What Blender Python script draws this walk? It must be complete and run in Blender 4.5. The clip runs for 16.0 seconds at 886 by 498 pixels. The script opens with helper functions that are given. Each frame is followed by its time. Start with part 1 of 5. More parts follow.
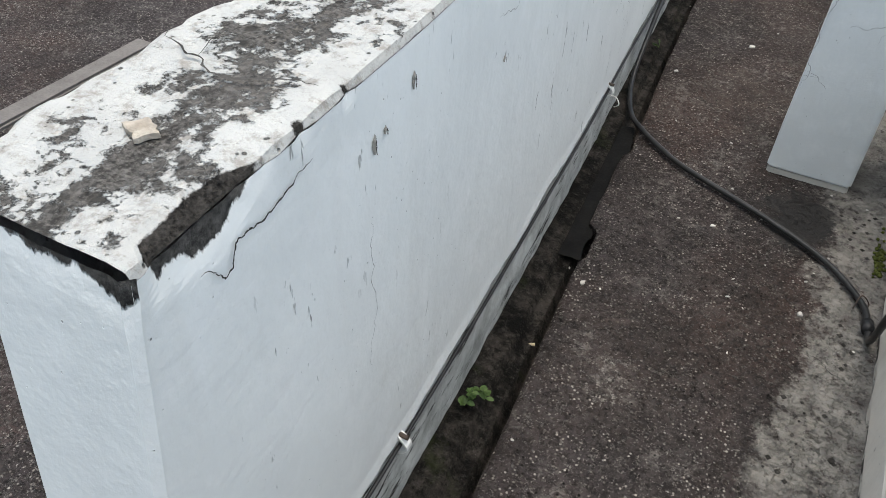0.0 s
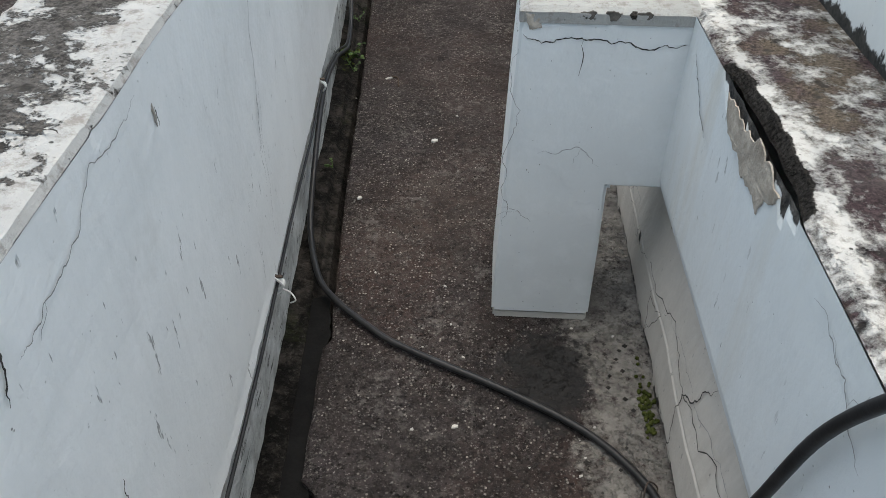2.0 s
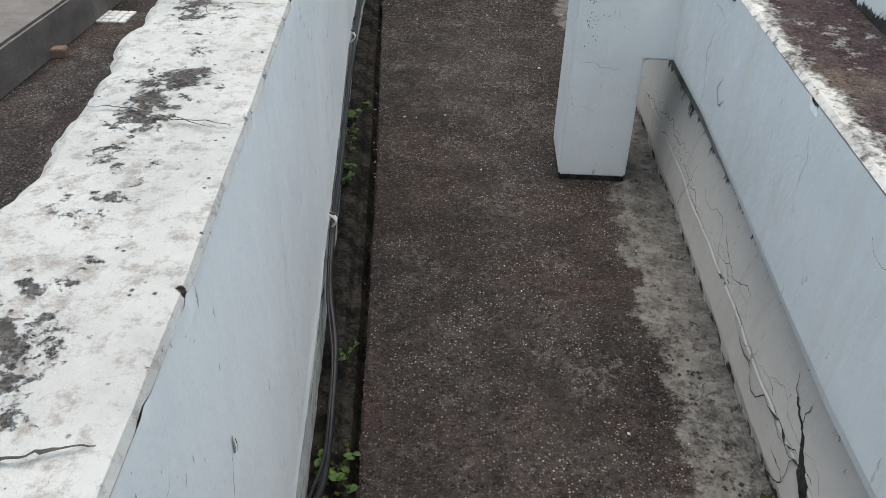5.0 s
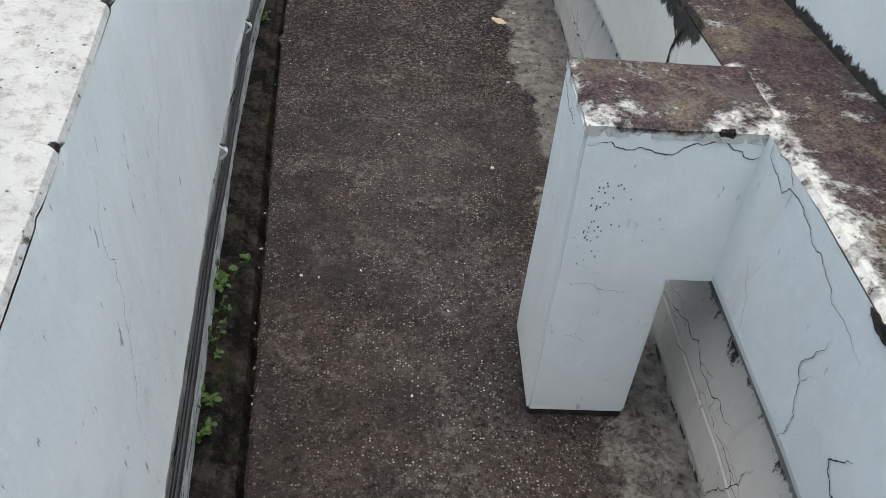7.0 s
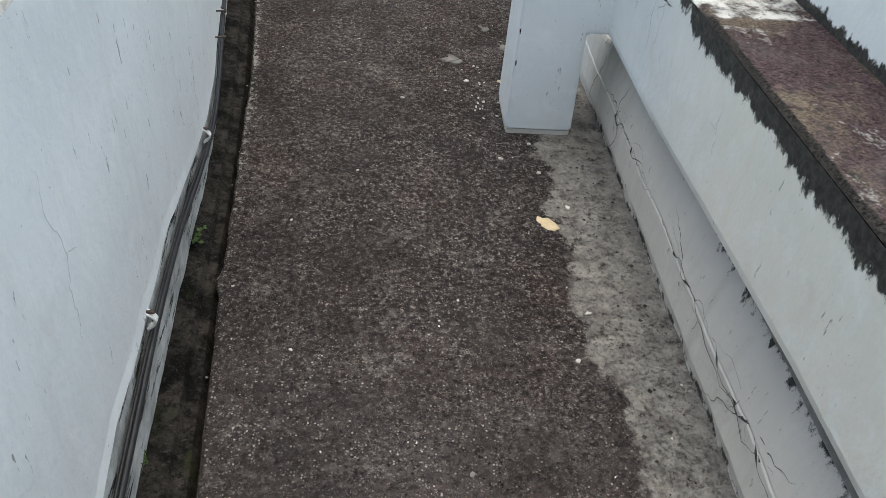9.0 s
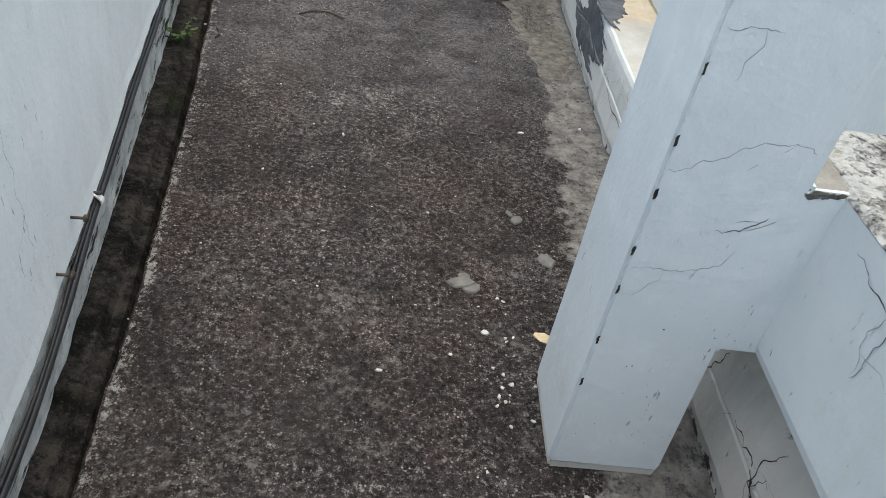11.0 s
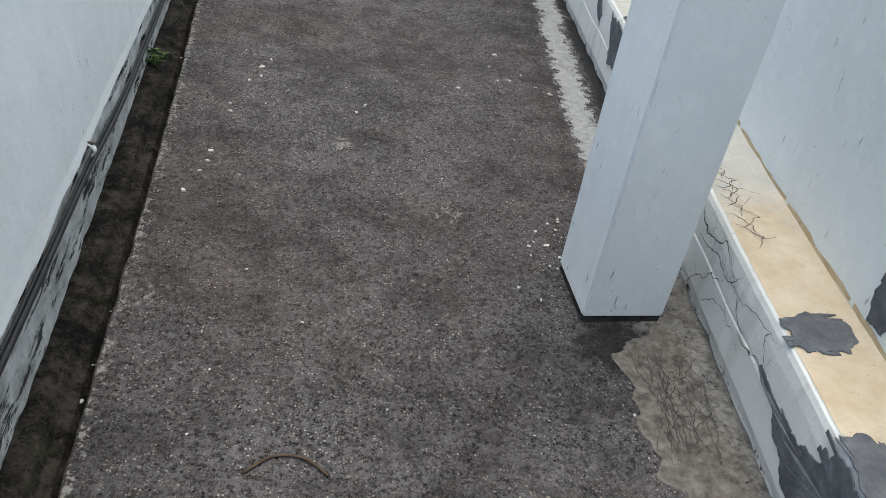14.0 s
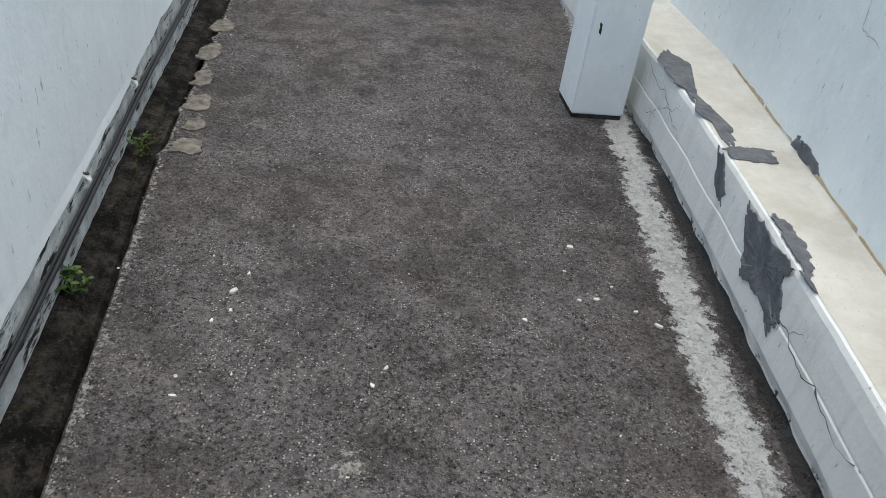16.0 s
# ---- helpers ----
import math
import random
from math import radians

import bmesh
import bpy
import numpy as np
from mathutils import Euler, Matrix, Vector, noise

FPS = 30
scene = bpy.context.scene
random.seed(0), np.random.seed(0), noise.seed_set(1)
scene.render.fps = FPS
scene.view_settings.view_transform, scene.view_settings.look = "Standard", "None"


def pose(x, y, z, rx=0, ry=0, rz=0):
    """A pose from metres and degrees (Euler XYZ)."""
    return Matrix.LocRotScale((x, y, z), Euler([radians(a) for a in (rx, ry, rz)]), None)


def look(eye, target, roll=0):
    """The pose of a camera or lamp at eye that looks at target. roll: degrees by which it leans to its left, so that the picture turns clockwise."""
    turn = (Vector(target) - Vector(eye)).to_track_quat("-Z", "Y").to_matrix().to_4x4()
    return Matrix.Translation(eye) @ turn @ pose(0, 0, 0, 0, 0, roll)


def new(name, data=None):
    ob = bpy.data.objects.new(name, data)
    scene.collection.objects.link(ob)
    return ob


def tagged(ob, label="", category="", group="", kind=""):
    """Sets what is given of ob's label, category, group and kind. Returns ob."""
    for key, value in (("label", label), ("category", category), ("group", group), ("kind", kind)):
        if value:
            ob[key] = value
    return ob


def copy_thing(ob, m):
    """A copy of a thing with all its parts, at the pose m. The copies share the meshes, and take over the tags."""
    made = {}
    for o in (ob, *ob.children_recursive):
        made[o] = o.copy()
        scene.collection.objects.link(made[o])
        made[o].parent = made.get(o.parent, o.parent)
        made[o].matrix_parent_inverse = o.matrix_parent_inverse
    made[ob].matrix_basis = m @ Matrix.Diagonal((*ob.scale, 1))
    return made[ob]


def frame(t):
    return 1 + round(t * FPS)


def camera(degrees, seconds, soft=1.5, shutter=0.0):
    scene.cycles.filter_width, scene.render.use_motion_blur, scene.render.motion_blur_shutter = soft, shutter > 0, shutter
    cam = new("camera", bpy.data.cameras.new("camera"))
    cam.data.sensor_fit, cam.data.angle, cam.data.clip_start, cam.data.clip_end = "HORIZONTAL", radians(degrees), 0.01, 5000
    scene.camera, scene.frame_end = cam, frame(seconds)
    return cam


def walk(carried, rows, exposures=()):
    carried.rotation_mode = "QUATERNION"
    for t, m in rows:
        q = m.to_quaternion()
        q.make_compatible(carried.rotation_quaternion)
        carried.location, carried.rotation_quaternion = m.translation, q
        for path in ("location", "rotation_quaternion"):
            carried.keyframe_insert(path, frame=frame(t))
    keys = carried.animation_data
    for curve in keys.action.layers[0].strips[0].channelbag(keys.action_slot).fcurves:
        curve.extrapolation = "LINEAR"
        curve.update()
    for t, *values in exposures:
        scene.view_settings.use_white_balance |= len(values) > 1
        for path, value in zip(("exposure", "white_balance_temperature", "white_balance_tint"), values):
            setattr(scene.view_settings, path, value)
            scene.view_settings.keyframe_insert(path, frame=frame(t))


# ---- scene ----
PATH = [
    (0, (0.671, -0.235, 1.405), (-0.016, 1.103, 0.087), 2.0),
    (0.5, (0.635, -0.083, 1.397), (0.142, 1.351, 0.092), -1.2),
    (1, (0.555, 0.124, 1.43), (0.356, 1.652, 0.155), -4.7),
    (1.5, (0.551, 0.312, 1.421), (0.453, 1.85, 0.147), -0.8),
    (2, (0.615, 0.579, 1.421), (0.518, 2.128, 0.159), 0.3),
    (2.5, (0.603, 0.822, 1.393), (0.507, 2.368, 0.128), 1.6),
    (3, (0.512, 1.125, 1.403), (0.423, 2.67, 0.135), 0.5),
    (3.5, (0.474, 1.345, 1.436), (0.395, 2.895, 0.175), -0.2),
    (4, (0.466, 1.659, 1.463), (0.385, 3.257, 0.262), 3.1),
    (4.5, (0.379, 2.037, 1.438), (0.299, 3.653, 0.263), 2.3),
    (4.7, (0.333, 2.215, 1.452), (0.249, 3.84, 0.289), 1.5),
    (6.8, (0.294, 3.712, 1.637), (0.408, 5.201, 0.307), 5.6),
    (7, (0.304, 3.839, 1.621), (0.422, 5.325, 0.287), 5.6),
    (7.5, (0.355, 4.204, 1.617), (0.479, 5.687, 0.281), 7.4),
    (8, (0.314, 4.582, 1.587), (0.451, 6.054, 0.24), 7.5),
    (8.2, (0.276, 4.751, 1.598), (0.419, 6.229, 0.258), 5.3),
    (10.3, (0.194, 6.349, 1.404), (0.38, 7.889, 0.142), 7.0),
    (10.5, (0.219, 6.508, 1.407), (0.399, 8.051, 0.147), 7.9),
    (11, (0.22, 6.854, 1.406), (0.398, 8.399, 0.148), 10.7),
    (11.5, (0.158, 7.248, 1.44), (0.34, 8.799, 0.192), 7.3),
    (12, (0.149, 7.587, 1.445), (0.341, 9.134, 0.193), 7.7),
    (12.5, (0.162, 7.925, 1.438), (0.347, 9.488, 0.204), 8.1),
    (13, (0.088, 8.309, 1.44), (0.28, 9.888, 0.227), 5.8),
    (13.5, (0.051, 8.642, 1.435), (0.237, 10.226, 0.228), 5.1),
    (14, (0.05, 9.025, 1.463), (0.196, 10.624, 0.271), 8.7),
    (14.5, (-0.017, 9.456, 1.449), (0.128, 11.061, 0.264), 9.0),
    (15, (-0.046, 9.776, 1.471), (0.074, 11.394, 0.302), 7.2),
    (15.5, (-0.033, 10.117, 1.46), (0.079, 11.761, 0.326), 7.9),
    (16, (-0.081, 10.414, 1.447), (0.015, 12.064, 0.32), 8.3),
]
cam = camera(60.3, 16.0, soft=0.8)
walk(cam, [(t, look(eye, aim, roll)) for t, eye, aim, roll in PATH], exposures=[(0.0, 0.50, 6450, 5), (1.0, 0.30, 6450, 5), (2.0, 0.22, 6450, 5), (4.7, 0.28, 6450, 5), (8.0, 0.43, 6470, 5), (10.5, 0.58, 6450, 4), (12.5, 0.48, 6400, 4), (16.0, 0.45, 6380, 4)])

# ---- light: an overcast sky and a very wide, weak sun ----
SUN_DIR = Vector((0.03, 0.06, 0.97)).normalized()
world = bpy.data.worlds.new("overcast_sky")
scene.world = world
world.use_nodes = True
wt = world.node_tree
sky = wt.nodes.new("ShaderNodeTexSky")
sky.sky_type = "NISHITA"
sky.sun_disc = False
sky.sun_elevation = math.asin(SUN_DIR.z)
sky.sun_rotation = math.atan2(SUN_DIR.x, SUN_DIR.y)
sky.dust_density = 5.0
sky.air_density = 1.6
wt.links.new(sky.outputs["Color"], wt.nodes["Background"].inputs["Color"])
wt.nodes["Background"].inputs["Strength"].default_value = 0.165
sun_data = bpy.data.lights.new("sun", "SUN")
sun_data.energy = 1.7
sun_data.angle = radians(75)
sun_data.color = (1.0, 0.97, 0.93)
sun = new("sun", sun_data)
sun.matrix_world = look(SUN_DIR * 30, (0, 0, 0))


# ---- materials ----
class Mat:
    """A small builder for node materials in world-size coordinates."""

    def __init__(self, name, rough=0.85):
        self.m = bpy.data.materials.new(name)
        self.m.use_nodes = True
        self.t = self.m.node_tree
        self.bsdf = self.t.nodes["Principled BSDF"]
        self.bsdf.inputs["Roughness"].default_value = rough
        self.bsdf.inputs["Specular IOR Level"].default_value = 0.3 if rough < 0.8 else 0.06
        self.pos = self.node("ShaderNodeNewGeometry").outputs["Position"]

    def node(self, kind, **kw):
        n = self.t.nodes.new(kind)
        for k, v in kw.items():
            n.inputs[k].default_value = v
        return n

    def put(self, sock, value):
        if isinstance(value, (int, float)):
            sock.default_value = value
        elif isinstance(value, tuple):
            sock.default_value = (*value, 1.0)[:4] if len(sock.default_value) == 4 else value
        else:
            self.t.links.new(value, sock)

    def scaled(self, x, y, z):
        n = self.node("ShaderNodeMapping")
        n.inputs["Scale"].default_value = (x, y, z)
        self.t.links.new(self.pos, n.inputs["Vector"])
        return n.outputs[0]

    def noise(self, scale, detail=4, rough=0.6, vec=None, off=0.0):
        n = self.node("ShaderNodeTexNoise", Scale=scale, Detail=detail, Roughness=rough)
        v = vec or self.pos
        if off:
            a = self.t.nodes.new("ShaderNodeVectorMath")
            a.inputs[1].default_value = (off, off * 0.7, off * 1.3)
            self.t.links.new(v, a.inputs[0])
            v = a.outputs[0]
        self.t.links.new(v, n.inputs["Vector"])
        return n.outputs["Fac"]

    def voronoi(self, scale, out="Distance", vec=None, feature="F1"):
        n = self.node("ShaderNodeTexVoronoi", Scale=scale)
        n.feature = feature
        self.t.links.new(vec or self.pos, n.inputs["Vector"])
        return n.outputs[out]

    def ramp(self, fac, lo, hi, a=0.0, b=1.0):
        n = self.node("ShaderNodeMapRange")
        for k, v in (("From Min", lo), ("From Max", hi), ("To Min", a), ("To Max", b)):
            n.inputs[k].default_value = v
        self.t.links.new(fac, n.inputs["Value"])
        return n.outputs["Result"]

    def math(self, op, a, b=0.0):
        n = self.t.nodes.new("ShaderNodeMath")
        n.operation = op
        self.put(n.inputs[0], a)
        self.put(n.inputs[1], b)
        return n.outputs[0]

    def mix(self, fac, a, b):
        n = self.t.nodes.new("ShaderNodeMix")
        n.data_type = "RGBA"
        self.put(n.inputs["Factor"], fac)
        self.put(n.inputs[6], a)
        self.put(n.inputs[7], b)
        return n.outputs[2]

    def axis(self, i):
        n = self.t.nodes.new("ShaderNodeSeparateXYZ")
        self.t.links.new(self.pos, n.inputs[0])
        return n.outputs[i]

    def attribute(self, name):
        n = self.t.nodes.new("ShaderNodeAttribute")
        n.attribute_name = name
        return n.outputs["Fac"]

    def random(self):
        return self.node("ShaderNodeObjectInfo").outputs["Random"]

    def done(self, color, height=None, dist=0.002, strength=0.6, rough=None):
        self.put(self.bsdf.inputs["Base Color"], color)
        if rough is not None:
            self.put(self.bsdf.inputs["Roughness"], rough)
        if height is not None:
            n = self.node("ShaderNodeBump", Strength=strength, Distance=dist)
            self.t.links.new(height, n.inputs["Height"])
            self.t.links.new(n.outputs[0], self.bsdf.inputs["Normal"])
        return self.m


RAW = (0.095, 0.088, 0.08)


def paint_material(name, tint, stain, bare_attr=False, drip=0.35, fresh=None, start=8.0, end=90.0):
    """Old wall paint: faint clouds, run marks, pin holes and fine plaster relief."""
    k = Mat(name, 0.7)
    cloud = k.noise(1.7, 5, 0.6)
    runs = k.noise(1.0, 4, 0.6, k.scaled(9, 9, 0.8))
    fine = k.noise(60, 4, 0.6)
    lumps = k.noise(9, 4, 0.55)
    base = k.mix(k.ramp(cloud, 0.35, 0.70, 0.0, 0.75), tint, tuple(c * 0.84 for c in tint))
    if fresh:
        base = k.mix(k.math("SUBTRACT", k.ramp(k.axis(1), start, start + 0.3), k.ramp(k.axis(1), end, end + 0.7)), base, k.mix(k.ramp(cloud, 0.35, 0.7, 0, 0.75), fresh, tuple(c * 0.88 for c in fresh)))
    base = k.mix(k.ramp(k.noise(13, 5, 0.7, off=33.0), 0.50, 0.72, 0.0, 0.35), base, tuple(min(0.86, c * 1.1) for c in tint))
    base = k.mix(k.ramp(runs, 0.55, 0.8, 0.0, drip), base, stain)
    base = k.mix(k.ramp(k.noise(5, 5, 0.7, off=7.0), 0.6, 0.78, 0.0, 0.45), base, stain)
    pin = k.math("MULTIPLY", k.ramp(k.math("ADD", k.voronoi(58), k.math("MULTIPLY", k.noise(35, 3, 0.7, off=19.0), 0.25)), 0.20, 0.15), k.ramp(k.noise(3.1, 4, 0.7, off=3.0), 0.48, 0.58))
    base = k.mix(k.math("MULTIPLY", pin, 0.75), base, (0.16, 0.15, 0.14))
    flake = k.math("MULTIPLY", k.ramp(k.noise(1.0, 3, 0.7, k.scaled(46, 46, 12)), 0.665, 0.705), k.ramp(k.noise(1.6, 2, off=11.0), 0.44, 0.56))
    base = k.mix(k.math("MULTIPLY", flake, 0.8), base, (0.25, 0.25, 0.24))
    trowel = k.noise(1.0, 3, 0.5, k.scaled(6, 6, 6))
    h = k.math("ADD", k.math("MULTIPLY", lumps, 1.1), k.math("ADD", k.math("MULTIPLY", fine, 0.4), k.math("MULTIPLY", trowel, 0.9)))
    h = k.math("SUBTRACT", h, k.math("MULTIPLY", k.math("ADD", pin, flake), 0.6))
    rough = 0.7
    if bare_attr:
        bare = k.ramp(k.math("ADD", k.attribute("bare"), k.math("MULTIPLY", k.math("SUBTRACT", k.noise(1.0, 5, 0.7, k.scaled(38, 38, 14)), 0.5), 1.0)), 0.50, 0.58)
        grit = k.noise(70, 6, 0.75)
        raw = k.mix(k.ramp(grit, 0.40, 0.66), (0.007, 0.0068, 0.0065), (0.11, 0.104, 0.097))
        base = k.mix(bare, base, raw)
        h = k.math("ADD", h, k.math("MULTIPLY", k.math("MULTIPLY", bare, grit), 2.5))
    # The mould attribute also carries shade painted along the kerb's top.
    mould = k.math("ADD", k.attribute("mould"), k.math("MULTIPLY", k.math("SUBTRACT", k.noise(1.0, 6, 0.75, k.scaled(15, 15, 9)), 0.5), 1.7))
    mould = k.math("MULTIPLY", k.ramp(mould, 0.50, 0.62), k.ramp(k.attribute("mould"), 0.02, 0.12))
    base = k.mix(k.math("MULTIPLY", mould, 0.98), base, k.mix(k.ramp(k.noise(50, 5, 0.75, off=4.0), 0.4, 0.75), (0.009, 0.009, 0.008), (0.075, 0.068, 0.058)))
    return k.done(base, h, 0.006, 0.55, rough)


WALL_PAINT = paint_material("pale_blue_wall_paint", (0.80, 0.815, 0.805), (0.56, 0.56, 0.53), bare_attr=True, drip=0.3, fresh=(0.745, 0.78, 0.785), start=5.5)
PILLAR_PAINT = paint_material("pale_blue_pillar_paint", (0.765, 0.79, 0.785), (0.56, 0.57, 0.55), drip=0.25, fresh=(0.71, 0.745, 0.757), start=7.0)
BEAM_PAINT = paint_material("stained_beam_paint", (0.705, 0.735, 0.735), (0.56, 0.52, 0.43), bare_attr=True, drip=0.5, fresh=(0.72, 0.69, 0.61), start=5.2, end=6.8)
KERB_PAINT = paint_material("dirty_kerb_paint", (0.62, 0.585, 0.53), (0.36, 0.33, 0.285), drip=0.6, fresh=(0.68, 0.68, 0.66))


def coping_material(name, paint, growth, edge_lo, edge_hi, spots, tan=0.0):
    """Flaking white paint over dark weathered concrete, with black mould."""
    k = Mat(name, 0.9)
    big = k.noise(3.6, 5, 0.62)
    mid = k.noise(17, 7, 0.76, off=5.0)
    small = k.noise(150, 4, 0.75)
    m = k.math("ADD", k.math("MULTIPLY", big, 0.36), k.math("MULTIPLY", mid, 0.55))
    m = k.math("ADD", m, k.math("MULTIPLY", k.noise(75, 4, 0.75, off=1.0), 0.17))
    edge = k.attribute("edge")
    m = k.math("SUBTRACT", m, k.math("MULTIPLY", edge, spots))
    mask = k.ramp(m, edge_lo, edge_hi)
    grit = k.mix(k.ramp(k.math("ADD", k.math("MULTIPLY", small, 0.6), k.math("MULTIPLY", k.noise(55, 5, 0.8, off=17.0), 0.4)), 0.43, 0.60), growth, tuple(min(1, c * 4.6) for c in growth))
    grit = k.mix(k.ramp(k.noise(9, 4, 0.6, off=13.0), 0.48, 0.7, 0, 0.4), grit, (0.12, 0.112, 0.106))
    if tan:
        grit = k.mix(k.ramp(k.noise(4.2, 5, 0.7, off=43.0), 0.50, 0.62, 0, tan), grit, k.mix(k.ramp(small, 0.35, 0.65), (0.05, 0.042, 0.026), (0.27, 0.23, 0.16)))
    white = k.mix(k.ramp(k.noise(6, 5, 0.7, off=2.0), 0.4, 0.75, 0.0, 0.8), paint, tuple(c * 0.72 for c in paint))
    white = k.mix(k.ramp(k.noise(34, 6, 0.78, off=6.0), 0.50, 0.64, 0.0, 0.8), white, (0.24, 0.22, 0.195))
    col = k.mix(mask, white, grit)
    hole = k.math("MULTIPLY", k.ramp(k.voronoi(60), 0.17, 0.1), k.ramp(k.noise(14, 4, off=21.0), 0.52, 0.58))
    cavity = k.math("MULTIPLY", k.ramp(k.voronoi(26), 0.30, 0.16), k.math("MULTIPLY", mask, k.ramp(k.noise(11, 3, off=29.0), 0.42, 0.52)))
    hole = k.math("MAXIMUM", hole, cavity)
    col = k.mix(k.math("MULTIPLY", hole, 0.85), col, (0.04, 0.038, 0.035))
    bare = k.ramp(k.math("ADD", k.attribute("bare"), k.math("MULTIPLY", k.math("SUBTRACT", mid, 0.5), 0.9)), 0.45, 0.55)
    col = k.mix(bare, col, k.mix(k.ramp(small, 0.35, 0.7), (0.007, 0.0065, 0.006), (0.06, 0.055, 0.05)))
    h = k.math("SUBTRACT", k.math("MULTIPLY", small, 0.8), k.math("MULTIPLY", mask, 1.4))
    h = k.math("SUBTRACT", h, hole)
    return k.done(col, h, 0.006, 0.8)


LEFT_TOP = coping_material("flaking_white_coping", (0.47, 0.47, 0.455), (0.032, 0.030, 0.028), 0.495, 0.525, 0.115)
SLAB_TOP = coping_material("dark_algae_slab_top", (0.62, 0.61, 0.58), (0.024, 0.017, 0.018), 0.42, 0.50, 0.30, 0.5)
PALE_TOP = coping_material("white_pillar_top", (0.41, 0.41, 0.39), (0.09, 0.085, 0.075), 0.63, 0.66, 0.0)


def floor_material(name, passage=True):
    """Worn dark concrete with exposed grit; the passage also has a pale cement margin along the kerb."""
    k = Mat(name, 0.88)
    big = k.noise(0.9, 5, 0.62)
    mid = k.noise(5.5, 6, 0.72, off=4.0)
    fine = k.noise(140, 4, 0.7)
    col = k.mix(k.ramp(k.noise(1.3, 5, 0.65, off=51.0), 0.40, 0.62), (0.0165, 0.0135, 0.0138), (0.050, 0.0415, 0.0425))
    col = k.mix(k.ramp(k.noise(1.6, 4, 0.6, off=31.0), 0.46, 0.62, 0, 0.8), col, (0.052, 0.033, 0.028))
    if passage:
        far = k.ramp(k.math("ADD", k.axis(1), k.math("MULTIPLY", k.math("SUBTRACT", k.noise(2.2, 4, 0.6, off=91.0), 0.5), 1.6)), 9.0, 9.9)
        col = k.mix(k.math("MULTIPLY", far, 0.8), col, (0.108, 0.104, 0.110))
    col = k.mix(k.ramp(k.noise(2.6, 6, 0.7, off=17.0), 0.54, 0.72, 0, 0.6), col, (0.024, 0.021, 0.020))
    # sandy wear: pale grains that gather in blotches, dark pores between
    blotch = k.ramp(k.math("ADD", k.math("MULTIPLY", mid, 0.65), k.math("MULTIPLY", big, 0.35)), 0.36, 0.66)
    grain = k.noise(62, 6, 0.82, off=1.0)
    sand = k.ramp(k.math("ADD", grain, k.math("MULTIPLY", blotch, 0.12)), 0.60, 0.70)
    col = k.mix(k.math("MULTIPLY", sand, 0.75), col, (0.30, 0.28, 0.26))
    salt = k.ramp(k.noise(120, 4, 0.82, off=71.0), 0.58, 0.64)
    col = k.mix(k.math("MULTIPLY", salt, 0.85), col, (0.34, 0.32, 0.30))
    pepper = k.ramp(k.noise(95, 4, 0.82, off=73.0), 0.535, 0.585)
    col = k.mix(k.math("MULTIPLY", pepper, 0.9), col, (0.010, 0.009, 0.009))
    clot = k.ramp(k.noise(28, 5, 0.75, off=37.0), 0.40, 0.64)
    col = k.mix(k.math("MULTIPLY", clot, 0.38), col, (0.092, 0.082, 0.078))
    dark = k.ramp(k.noise(75, 5, 0.8, off=27.0), 0.50, 0.60)
    col = k.mix(k.math("MULTIPLY", dark, 0.8), col, (0.014, 0.012, 0.011))
    tone = k.node("ShaderNodeSeparateColor")
    k.t.links.new(k.voronoi(120, "Color"), tone.inputs[0])
    show = k.math("MULTIPLY", k.ramp(k.voronoi(120), 0.42, 0.30), k.ramp(tone.outputs[0], 0.66, 0.70))
    show = k.math("MULTIPLY", show, k.ramp(k.noise(8, 5, 0.75, off=23.0), 0.42, 0.52))
    gritcol = k.mix(tone.outputs[1], (0.09, 0.08, 0.072), (0.44, 0.41, 0.37))
    col = k.mix(k.math("MULTIPLY", show, 0.8), col, gritcol)
    if passage:
        drift = k.ramp(k.noise(0.8, 4, 0.6, off=101.0), 0.46, 0.62, 0, 0.38)
        col = k.mix(k.math("MULTIPLY", drift, k.ramp(k.noise(40, 5, 0.8, off=103.0), 0.35, 0.6)), col, (0.075, 0.056, 0.048))
        stretch = k.math("MULTIPLY", k.ramp(k.axis(1), 5.9, 6.9), k.ramp(k.axis(1), 9.9, 9.2))
        stretch = k.math("ADD", k.math("MULTIPLY", stretch, 0.55), k.math("MULTIPLY", k.noise(1.5, 4, 0.6, off=95.0), 0.6))
        stretch = k.ramp(stretch, 0.42, 0.85)
        crumb = k.noise(62, 5, 0.85, off=97.0)
        col = k.mix(k.math("MULTIPLY", stretch, k.ramp(crumb, 0.50, 0.42, 0, 0.92)), col, (0.0135, 0.0105, 0.0102))
        col = k.mix(k.math("MULTIPLY", stretch, k.ramp(crumb, 0.565, 0.62, 0, 0.85)), col, (0.225, 0.20, 0.182))
    worn = k.ramp(k.math("ADD", k.math("MULTIPLY", k.noise(1.9, 3, 0.55, off=41.0), 0.7), k.math("MULTIPLY", grain, 0.35)), 0.60, 0.70)
    col = k.mix(k.math("MULTIPLY", worn, 0.14), col, (0.20, 0.185, 0.165))
    scab = k.math("MULTIPLY", k.ramp(k.noise(4.5, 5, 0.7, off=61.0), 0.52, 0.62), k.ramp(k.noise(38, 6, 0.8, off=63.0), 0.50, 0.58))
    col = k.mix(k.math("MULTIPLY", scab, 0.6), col, (0.17, 0.155, 0.145))
    mott = k.ramp(k.math("ADD", k.math("MULTIPLY", k.noise(6.5, 6, 0.72, off=67.0), 0.6), k.math("MULTIPLY", k.noise(2.1, 4, 0.6, off=69.0), 0.4)), 0.42, 0.54, 0.5, 0.0)
